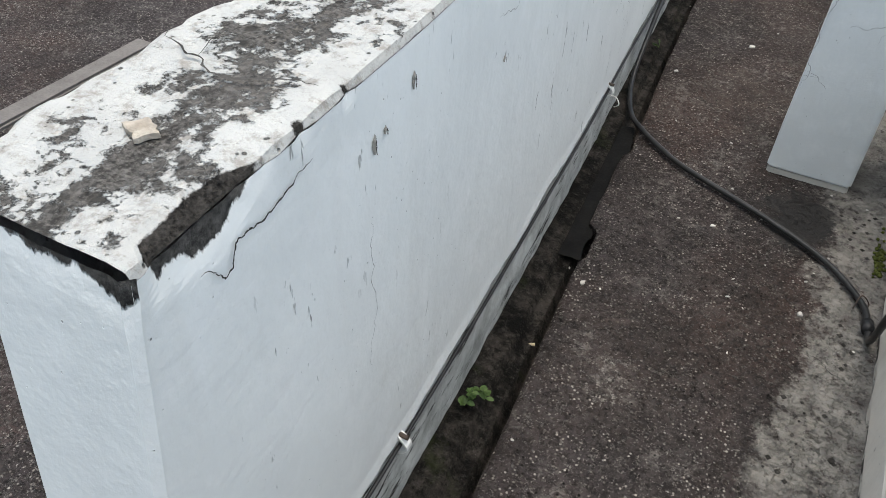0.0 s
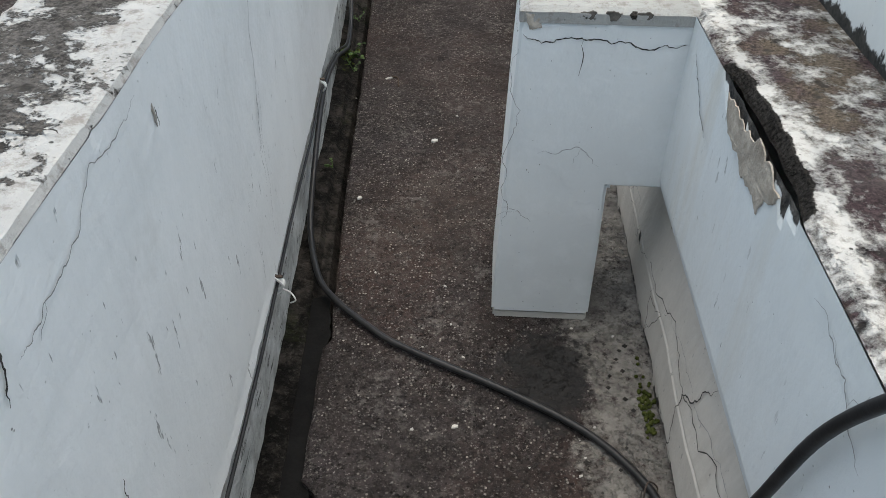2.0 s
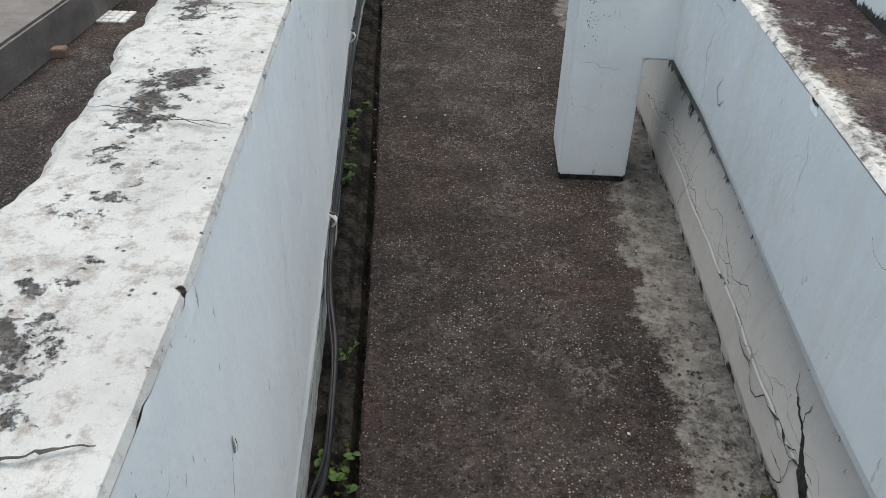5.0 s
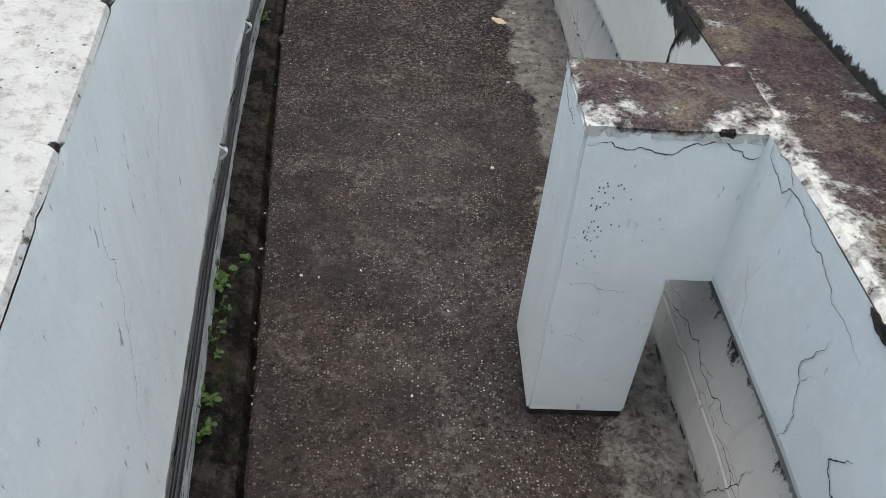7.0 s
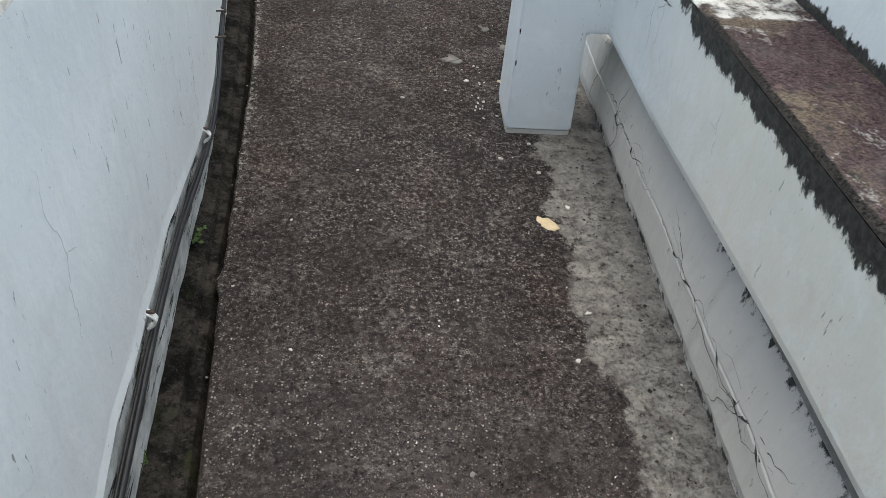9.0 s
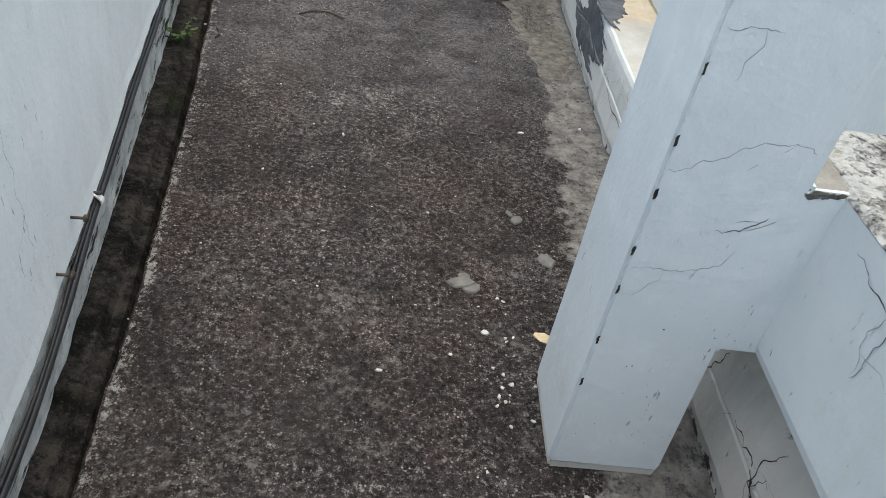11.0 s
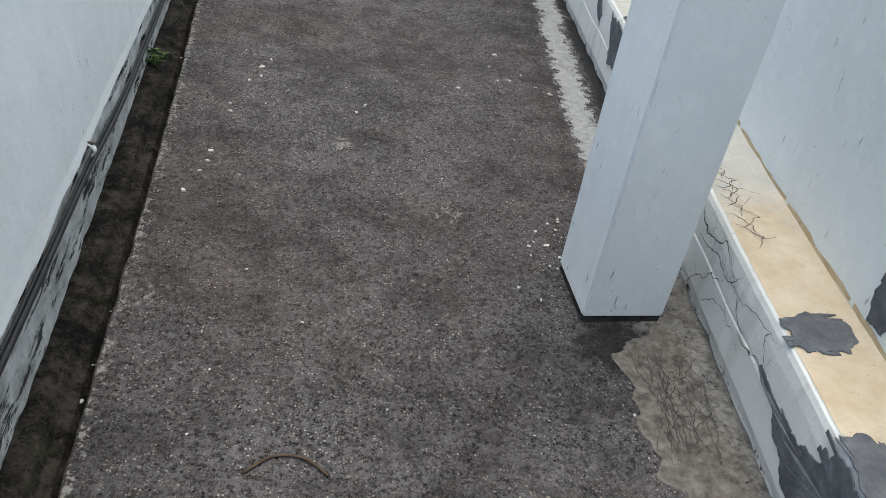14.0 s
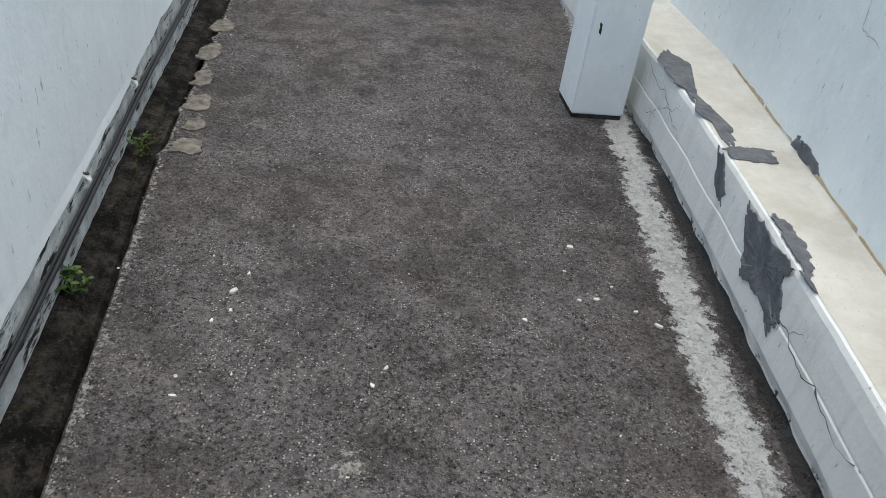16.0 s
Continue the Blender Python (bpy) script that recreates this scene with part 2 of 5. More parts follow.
    col = k.mix(mott, col, (0.018, 0.0155, 0.015))
    if passage:
        spot = k.ramp(k.math("ADD", k.attribute("worn"), k.math("MULTIPLY", k.math("SUBTRACT", k.noise(42, 6, 0.82, off=81.0), 0.5), 2.2)), 0.50, 0.62)
        col = k.mix(k.math("MULTIPLY", spot, 0.75), col, (0.24, 0.225, 0.205))
    pit = k.math("MULTIPLY", k.ramp(k.voronoi(60), 0.22, 0.1), k.ramp(k.noise(11, 4, off=8.0), 0.46, 0.56))
    col = k.mix(pit, col, (0.012, 0.011, 0.010))
    if not passage:
        h = k.math("ADD", k.math("MULTIPLY", fine, 0.7), k.math("MULTIPLY", sand, 0.8))
        return k.done(col, h, 0.005, 0.85)
    # pale cement margin
    rag = k.math("ADD", k.math("MULTIPLY", k.math("SUBTRACT", k.noise(3.2, 3, 0.6, off=9.0), 0.5), 0.35), k.math("MULTIPLY", k.math("SUBTRACT", k.noise(22, 6, 0.75), 0.5), 0.22))
    x = k.math("ADD", k.attribute("margin"), rag)
    pale = k.mix(k.ramp(k.noise(16, 6, 0.72, off=6.0), 0.32, 0.68), (0.10, 0.092, 0.086), (0.29, 0.275, 0.25))
    m1 = k.math("MULTIPLY", k.ramp(x, 0.005, 0.035), k.ramp(k.noise(34, 5, 0.78, off=12.0), 0.34, 0.48))
    col = k.mix(k.math("MULTIPLY", m1, 0.88), col, pale)
    # whitish worn stripe with a dark drip line beside the kerb, further on
    white = k.ramp(k.math("ADD", k.attribute("stripe"), k.math("MULTIPLY", k.math("SUBTRACT", k.noise(20, 7, 0.82, off=14.0), 0.5), 2.4)), 0.50, 0.66)
    col = k.mix(white, col, k.mix(k.noise(25, 5, 0.7), (0.17, 0.17, 0.168), (0.44, 0.44, 0.43)))
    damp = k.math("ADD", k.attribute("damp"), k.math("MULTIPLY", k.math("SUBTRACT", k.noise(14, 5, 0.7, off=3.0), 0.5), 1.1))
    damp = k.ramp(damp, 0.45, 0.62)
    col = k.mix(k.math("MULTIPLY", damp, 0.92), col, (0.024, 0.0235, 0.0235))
    lip = k.math("ADD", k.attribute("lip"), k.math("MULTIPLY", k.math("SUBTRACT", k.noise(48, 5, 0.8, off=19.0), 0.5), 2.2))
    col = k.mix(k.ramp(lip, 0.70, 0.80, 0, 0.75), col, (0.28, 0.27, 0.25))
    h = k.math("ADD", k.math("MULTIPLY", fine, 0.7), k.math("MULTIPLY", k.math("ADD", show, sand), 0.8))
    h = k.math("ADD", h, k.math("MULTIPLY", mid, 1.2))
    h = k.math("SUBTRACT", h, pit)
    return k.done(col, h, 0.005, 0.85, k.ramp(damp, 0, 1, 0.9, 0.6))


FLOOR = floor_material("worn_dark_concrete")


def simple(name, a, b, scale, rough=0.85, relief=0.003, fine=90, vary=0.0):
    k = Mat(name, rough)
    col = k.mix(k.ramp(k.noise(scale, 6, 0.68), 0.3, 0.7), a, b)
    f = k.noise(fine, 4, 0.7, off=2.0)
    col = k.mix(k.ramp(f, 0.4, 0.75, 0, 0.35), col, tuple(c * 0.55 for c in a))
    if vary:
        col = k.mix(k.math("MULTIPLY", k.random(), vary), col, tuple(c * 0.4 for c in b))
    return k.done(col, f, relief, 0.7)


GUTTER_K = Mat("damp_mossy_gutter_concrete", 0.85)
gutter_col = GUTTER_K.mix(GUTTER_K.ramp(GUTTER_K.noise(9, 6, 0.75), 0.42, 0.60), (0.006, 0.0055, 0.005), (0.045, 0.039, 0.034))
gutter_col = GUTTER_K.mix(GUTTER_K.ramp(GUTTER_K.noise(70, 5, 0.8, off=3.0), 0.54, 0.66, 0, 0.5), gutter_col, (0.09, 0.082, 0.072))
gutter_col = GUTTER_K.mix(GUTTER_K.ramp(GUTTER_K.noise(34, 5, 0.8, off=9.0), 0.50, 0.60, 0, 0.85), gutter_col, (0.006, 0.006, 0.005))
gutter_col = GUTTER_K.mix(GUTTER_K.ramp(GUTTER_K.noise(5, 5, 0.7, off=15.0), 0.58, 0.68, 0, 0.5), gutter_col, (0.028, 0.034, 0.012))
GUTTER = GUTTER_K.done(gutter_col, GUTTER_K.noise(45, 6, 0.75, off=2.0), 0.014, 0.9)
WET = simple("wet_black_silt", (0.005, 0.005, 0.005), (0.014, 0.0135, 0.013), 9, 0.8, 0.003)


def strip_material():
    """Bare plaster at the wall's foot: pale remains of paint, more and more black mould along the passage."""
    k = Mat("mouldy_base_plaster", 0.9)
    col = k.mix(k.ramp(k.noise(9, 5, 0.7), 0.35, 0.65), (0.30, 0.305, 0.29), (0.62, 0.635, 0.62))
    patchy = k.math("ADD", k.noise(1.0, 6, 0.75, k.scaled(14, 4.5, 26)), k.ramp(k.axis(1), 5.0, 10.0, 0.0, 0.02))
    col = k.mix(k.ramp(patchy, 0.555, 0.615), col, k.mix(k.noise(60, 4, 0.7), (0.012, 0.012, 0.011), (0.07, 0.067, 0.06)))
    return k.done(col, k.noise(45, 5, 0.7, off=3.0), 0.008, 0.7)


STRIP = strip_material()
GROUND = floor_material("dark_yard_concrete", False)
BLOCK = simple("grey_concrete_block", (0.11, 0.10, 0.095), (0.20, 0.185, 0.175), 5, 0.9, 0.004)
CEMENT = simple("fresh_grey_cement", (0.085, 0.09, 0.10), (0.175, 0.18, 0.19), 16, 0.9, 0.006, 50)
MORTAR = simple("cracked_grey_mortar", (0.06, 0.054, 0.048), (0.23, 0.21, 0.185), 26, 0.95, 0.008, 60)


def cream_material():
    """Cream paint over an older white coat, warmest between the cement repairs, with rubbed spots and grime."""
    k = Mat("worn_cream_paint", 0.75)
    pale = k.mix(k.ramp(k.noise(4, 5, 0.7), 0.35, 0.65), (0.43, 0.405, 0.35), (0.56, 0.54, 0.49))
    warm = k.mix(k.ramp(k.noise(7, 5, 0.7, off=3.0), 0.35, 0.65), (0.50, 0.39, 0.255), (0.62, 0.53, 0.40))
    span = k.math("MULTIPLY", k.ramp(k.axis(1), 9.55, 9.95), k.ramp(k.axis(1), 11.3, 10.7))
    col = k.mix(k.ramp(k.math("ADD", span, k.math("MULTIPLY", k.math("SUBTRACT", k.noise(6, 5, 0.7, off=5.0), 0.5), 1.4)), 0.35, 0.75), pale, warm)
    col = k.mix(k.ramp(k.noise(26, 6, 0.78, off=8.0), 0.56, 0.70, 0, 0.45), col, (0.40, 0.35, 0.28))
    pin = k.math("MULTIPLY", k.ramp(k.voronoi(48), 0.11, 0.06), k.ramp(k.noise(5, 3, 0.6, off=13.0), 0.5, 0.6))
    col = k.mix(k.math("MULTIPLY", pin, 0.7), col, (0.14, 0.12, 0.10))
    return k.done(col, k.noise(50, 5, 0.7, off=2.0), 0.004, 0.7)


CREAM = cream_material()
BARE_BEIGE = simple("bare_beige_plaster", (0.26, 0.225, 0.185), (0.54, 0.485, 0.415), 26, 0.95, 0.008, 45)
MOULD = simple("black_mould_concrete", (0.016, 0.015, 0.014), (0.075, 0.07, 0.064), 22, 0.95, 0.012, 55)
# Grime for the cap and pocks, painted shade for the ledge under the beam.
GRIME_SHADE = simple("grimy_shaded_plaster", (0.28, 0.26, 0.235), (0.47, 0.44, 0.40), 11, 0.95, 0.006, 50)
CRACK = simple("dark_crack", (0.035, 0.033, 0.031), (0.09, 0.085, 0.08), 12, 0.95, 0.001)
HAIR = simple("hairline_crack", (0.20, 0.20, 0.195), (0.34, 0.34, 0.335), 10, 0.95, 0.001)
RUBBER = simple("black_rubber_hose", (0.012, 0.012, 0.013), (0.03, 0.03, 0.031), 15, 0.42, 0.0006)
CLIPMAT = simple("white_plastic_clip", (0.66, 0.66, 0.64), (0.78, 0.78, 0.76), 20, 0.45, 0.0005)
STEEL = simple("rusty_nail_steel", (0.03, 0.026, 0.024), (0.10, 0.07, 0.05), 40, 0.6, 0.001)
CHIP = simple("pale_plaster_chip", (0.40, 0.385, 0.355), (0.62, 0.60, 0.56), 30, 0.9, 0.002, 80, 0.45)
SLATE = simple("grey_plaster_flake", (0.10, 0.095, 0.088), (0.20, 0.19, 0.175), 18, 0.9, 0.003, 80, 0.3)
OCHRE = simple("ochre_paint_flake", (0.42, 0.33, 0.20), (0.60, 0.50, 0.34), 18, 0.9, 0.002, 80)
TWIG = simple("dry_brown_twig", (0.05, 0.035, 0.025), (0.10, 0.075, 0.055), 40, 0.9, 0.001)
LEAF = simple("fresh_weed_leaf", (0.030, 0.068, 0.014), (0.085, 0.135, 0.03), 30, 0.55, 0.001, 70, 0.4)
MOSS = simple("olive_moss", (0.04, 0.05, 0.012), (0.09, 0.10, 0.03), 35, 0.95, 0.006, 90)
TILE = simple("white_glazed_tile", (0.55, 0.55, 0.53), (0.68, 0.68, 0.66), 12, 0.35, 0.0005)
BRICK = simple("weathered_brown_brick", (0.16, 0.11, 0.085), (0.25, 0.18, 0.14), 14, 0.9, 0.003)


# ---- plan lines: everything follows these, as functions of the distance y along the passage ----
def line(*pts):
    ys, vs = [p[0] for p in pts], [p[1] for p in pts]
    return lambda y: float(np.interp(y, ys, vs))


WALL_X = line((-1, 0.315), (0, 0.256), (0.4, 0.230), (0.7, 0.212), (1.3, 0.168), (1.7, 0.140), (2.4, 0.075), (3.07, 0.025), (3.55, -0.022), (4.7, -0.138), (6.1, -0.293), (7.1, -0.368), (7.5, -0.390), (7.85, -0.422), (8.3, -0.484), (8.7, -0.538), (10.4, -0.775), (12.0, -1.028), (13.2, -1.205), (14.6, -1.385), (20, -2.10))
LIP_X = line((-1, 0.50), (1.2, 0.297), (1.9, 0.245), (2.6, 0.170), (3.5, 0.096), (4.2, 0.031), (5.3, -0.075), (6.0, -0.152), (7.0, -0.254), (8.3, -0.362), (9.3, -0.484), (10.4, -0.645), (11.2, -0.760), (12.1, -0.900), (12.8, -1.020), (14.3, -1.180), (20, -1.95))
WALL_TOP = line((0, 1.0), (4.0, 1.0), (5.0, 1.085), (20, 1.085))
KERB_X = line((-2, 1.06), (2.0, 1.045), (5.0, 1.05), (8.0, 1.03), (11.0, 1.012), (12.7, 0.99), (13.6, 0.955), (15.5, 0.77), (20, 0.35))
KERB_Z = line((-2, 0.365), (7.9, 0.365), (8.1, 0.30), (10.6, 0.30), (12.4, 0.335), (20, 0.335))
BACK_X = line((-2, 1.26), (5.0, 1.275), (7.9, 1.235), (12.0, 1.235), (13.0, 1.26), (13.8, 1.27), (15.5, 1.12), (20, 0.68))
BEAM_X = line((-2, 1.04), (2.05, 1.015), (5.05, 0.995), (7.86, 0.962))
BEAM_LO = line((-2, 0.43), (2.05, 0.43), (3.5, 0.405), (4.6, 0.483), (6.3, 0.475), (7.3, 0.42), (8.2, 0.41))
BEAM_TOP = line((-2, 0.845), (2.05, 0.845), (3.3, 0.832), (4.8, 0.878), (6.0, 0.838), (7.8, 0.797), (8.2, 0.797))
PILLAR_Y = (2.048, 5.050, 7.858, 10.745, 13.850)
PX0, PX1, PDEPTH = 0.652, 0.905, 0.262
BATTER = {PILLAR_Y[1]: 0.034}
LEAN = {PILLAR_Y[0]: 0.023, PILLAR_Y[1]: -0.005}
TURNED = {PILLAR_Y[3]: (-0.014, -0.053, 8.0), PILLAR_Y[4]: (-0.034, -0.105, 7.5)}
Y0, Y1 = -1.6, 19.0
BEAM_END = PILLAR_Y[2] + 0.22


def n3(x, y, z=0.0, s=1.0):
    return noise.noise((x * s, y * s, z * s))


def mesh_object(name, verts, faces, material, parent=None, label="", attrs=None, smooth=False):
    me = bpy.data.meshes.new(name)
    me.from_pydata(verts, [], faces)
    me.materials.append(material)
    for key, values in (attrs or {}).items():
        a = me.attributes.new(key, "FLOAT", "POINT")
        a.data.foreach_set("value", np.array(values, dtype=np.float32))
    if smooth:
        me.polygons.foreach_set("use_smooth", [True] * len(me.polygons))
    me.update()
    ob = new(name, me)
    if parent:
        ob.parent = parent
    if label:
        tagged(ob, label)
    return ob


def part(name, bm, material, parent=None, label="", smooth=False):
    me = bpy.data.meshes.new(name)
    bm.to_mesh(me)
    bm.free()
    me.materials.append(material)
    if smooth:
        me.polygons.foreach_set("use_smooth", [True] * len(me.polygons))
    ob = new(name, me)
    if parent:
        ob.parent = parent
    if label:
        tagged(ob, label)
    return ob


def strip_mesh(name, ys, section, material, parent=None, label="", smooth=False, close=True):
    """Sweeps section(y) -> rows of (x, z, {attr}) along y; every section has as many points."""
    verts, attrs, n = [], {}, 0
    for y in ys:
        rows = section(y)
        n = len(rows)
        for row in rows:
            dy = row[3] if len(row) > 3 else 0.0
            verts.append((row[0], y + dy, row[1]))
            for key, v in row[2].items():
                attrs.setdefault(key, []).append(v)
    faces = []
    for i in range(len(ys) - 1):
        for j in range(n - 1):
            a = i * n + j
            faces.append((a, a + 1, a + n + 1, a + n))
    if close:
        faces.append(tuple(range(n))[::-1])
        faces.append(tuple(range((len(ys) - 1) * n, len(ys) * n)))
    return mesh_object(name, verts, faces, material, parent, label, attrs, smooth)


def steps(a, b, d):
    n = max(1, round((b - a) / d))
    return [a + (b - a) * i / n for i in range(n + 1)]


# ---- ground and passage floor ----
bm = bmesh.new()
bmesh.ops.create_grid(bm, x_segments=60, y_segments=60, size=300)
bmesh.ops.translate(bm, verts=bm.verts, vec=(0, 0, -0.12))
ground = tagged(part("ground", bm, GROUND), "dark weathered concrete yard ground", "ground", kind="structure")


# where the surface is worn down to pale grit: x, y, radius, strength
WORN = ((-0.16, 11.59, 0.07, 0.62), (-0.38, 11.71, 0.12, 0.36), (0.24, 11.21, 0.13, 0.50), (-0.11, 11.32, 0.18, 0.30), (0.17, 10.8, 0.15, 0.34), (-0.62, 10.63, 0.12, 0.52), (0.42, 11.41, 0.10, 0.36), (0.17, 9.42, 0.22, 0.46),
        (0.05, 9.38, 0.20, 0.46), (-0.30, 9.45, 0.22, 0.42), (0.0, 8.42, 0.30, 0.28), (0.35, 9.35, 0.18, 0.42), (-0.35, 8.88, 0.12, 0.34), (0.01, 6.87, 0.18, 0.30), (0.42, 6.75, 0.15, 0.40), (-0.15, 6.5, 0.10, 0.42), (-0.08, 6.03, 0.10, 0.42), (0.49, 0.97, 0.13, 0.42), (0.56, 1.3, 0.22, 0.30), (0.3, 3.0, 0.25, 0.22))


def floor_section(y):
    a, b = LIP_X(y), KERB_X(y) + 0.03
    a += 0.006 * n3(y, 3.0, 0, 9) + 0.004 * n3(y, 8.0, 0, 40)
    if 1.50 < y < 1.93:
        a -= 0.02
    if 1.36 < y < 1.50:
        a += 0.012
    for c in (7.0, 12.95, 13.35, 14.2):
        a -= 0.022 * max(0.0, 1 - abs(y - c) / 0.05)
    rows = [(a + 0.004, -0.10, dict(margin=-1, stripe=0, damp=0, lip=0, worn=0)), (a, -0.006, dict(margin=-1, stripe=0, damp=0, lip=0.2, worn=0))]
    n = 34
    edge = 0.815 + 0.03 * math.sin(y * 1.3) + 0.085 * max(0.0, 1 - abs(y - 3.7) / 1.6) - (0.06 if 5.4 < y < 7.8 else 0) - 0.05 * math.exp(-((y - 10.4) / 0.3) ** 2)
    for i in range(n + 1):
        x = a + 0.008 + (b - a - 0.008) * i / n
        z = 0.0025 * n3(x, y, 0, 6) + 0.0015 * n3(x, y, 4, 25)
        far = min(1.0, max(0.0, (y - 11.2) / 0.5))
        wob = 0.022 * n3(y, 1.5, 0, 5) + 0.012 * n3(y, 2.5, 0, 17)
        s = far * max(0.0, 1 - abs(x - (0.84 + wob)) / 0.12) * 1.15
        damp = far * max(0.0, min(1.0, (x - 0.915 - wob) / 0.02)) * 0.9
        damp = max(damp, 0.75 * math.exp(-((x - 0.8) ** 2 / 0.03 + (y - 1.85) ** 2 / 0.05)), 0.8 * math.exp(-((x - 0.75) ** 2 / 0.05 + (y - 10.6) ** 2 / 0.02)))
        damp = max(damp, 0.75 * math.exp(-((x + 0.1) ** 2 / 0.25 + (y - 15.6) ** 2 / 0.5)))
        lip = max(0.0, 1 - (x - a) / 0.10) * min(0.8, max(0.1, (y - 2.5) / 7.0))
        worn = max(h * math.exp(-(((x - cx) / w) ** 2 + ((y - cy) / w) ** 2)) for cx, cy, w, h in WORN)
        rows.append((x, z, dict(margin=(x - edge) * (1 - far) - far, stripe=min(1.0, s), damp=damp, lip=lip, worn=worn)))
    rows.append((b, -0.10, dict(margin=0, stripe=0, damp=0, lip=0, worn=0)))
    return rows


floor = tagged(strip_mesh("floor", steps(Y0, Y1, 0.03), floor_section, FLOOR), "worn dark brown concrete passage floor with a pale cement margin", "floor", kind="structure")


def gutter_section(y):
    a, b = WALL_X(y) - 0.03, LIP_X(y) + 0.012
    rows = [(a, -0.115, {})]
    for i in range(13):
        u = i / 12
        x = a + (b - a) * u
        z = -0.002 - 0.03 * u - 0.02 * (u > 0.55) - 0.03 * (u > 0.76) + 0.007 * n3(x, y, 0, 14) + 0.004 * n3(x, y, 2, 45)
        rows.append((x, z, {}))
    rows.append((b, -0.115, {}))
    return rows


gutter = tagged(strip_mesh("gutter", steps(Y0, Y1, 0.035), gutter_section, GUTTER), "narrow dark damp drain channel along the parapet", "gutter", kind="structure")


# ---- left parapet ----
PAINT_FOOT = line((0, 0.235), (2.6, 0.215), (3.0, 0.238), (3.5, 0.220), (3.9, 0.226), (4.2, 0.260), (5.4, 0.294), (5.7, 0.278), (6.1, 0.242), (6.3, 0.258), (6.9, 0.252), (7.3, 0.20), (7.6, 0.172), (8.0, 0.185), (8.5, 0.190), (8.9, 0.218), (9.7, 0.230), (9.9, 0.258), (10.35, 0.244), (10.9, 0.232), (11.6, 0.212), (12.2, 0.197), (12.6, 0.193), (13.1, 0.202), (13.7, 0.238), (20, 0.22))
HOSE_Z = line((2.57, 0.165), (2.85, 0.195), (3.05, 0.188), (3.42, 0.090), (3.68, 0.016), (3.84, 0.022), (4.05, 0.109), (4.26, 0.215), (5.41, 0.228), (5.57, 0.203), (5.74, 0.184), (6.15, 0.166), (6.4, 0.187), (6.66, 0.20), (7.05, 0.178), (7.45, 0.125), (7.75, 0.112), (8.1, 0.145), (8.28, 0.165), (8.57, 0.178), (8.9, 0.194), (9.47, 0.204), (9.7, 0.22), (10.0, 0.226), (10.4, 0.214), (10.9, 0.19), (11.5, 0.131), (11.72, 0.118), (12.3, 0.115), (12.77, 0.112), (13.28, 0.128), (20, 0.13))
NOTCHES = ((0.12, 0.075, 0.04), (0.20, 0.022, 0.013), (0.27, 0.022, 0.013), (0.36, 0.018, 0.012), (1.015, 0.025, 0.035), (2.085, 0.05, 0.11))


def notch(y):
    d = 0.0
    for c, w, deep in NOTCHES:
        d = max(d, deep * max(0.0, 1 - (abs(y - c) / w) ** 2))
    d += max(0.0, n3(y, 5.0, 0, 26) - 0.15) * 0.032
    return d


def left_section(y):
    x0, zt = WALL_X(y) + 0.012, WALL_TOP(y) + 0.006 * n3(y, 1, 0, 3)
    d = notch(y)
    width = 0.262 + 0.022 * n3(y, 9, 0, 2.3) + 0.016 * n3(y, 4, 0, 9) - 0.02 * max(0.0, n3(y, 7, 0, 22))
    zb = PAINT_FOOT(y) + 0.014 * n3(y, 12, 0, 5) + 0.007 * n3(y, 13, 0, 26)
    rows = [(x0 - 0.05, zb + 0.004, dict(bare=0, edge=0)), (x0 - 0.002, zb, dict(bare=0.6, edge=0)), (x0 + 0.002, zb + 0.006, dict(bare=0.25, edge=0))]
    n = 44
    for i in range(1, n + 1):
        z = zb + 0.006 + (zt - 0.012 - zb - 0.006) * (1 - (1 - i / n) ** 1.9)
        gap = zt - z
        bare = max(0.0, min(1.0, 0.5 + (d - gap) / 0.05)) if d > 0.008 else 0.0
        rows.append((x0 + 0.003 * n3(y, z, 0, 2.5) - 0.006 * bare - 0.004 * bare * n3(y, z, 3, 40), z, dict(bare=bare, edge=0)))
    return rows, x0, zt, d, width


def flare(y, z):
    """How far the parapet's end leans out, less and less along the wall."""
    return -0.17 * max(0.0, 1.0 - z) * max(0.0, 1 - y / 0.35)


def left_face(y):
    return [(*row, flare(y, row[1])) for row in left_section(y)[0]]


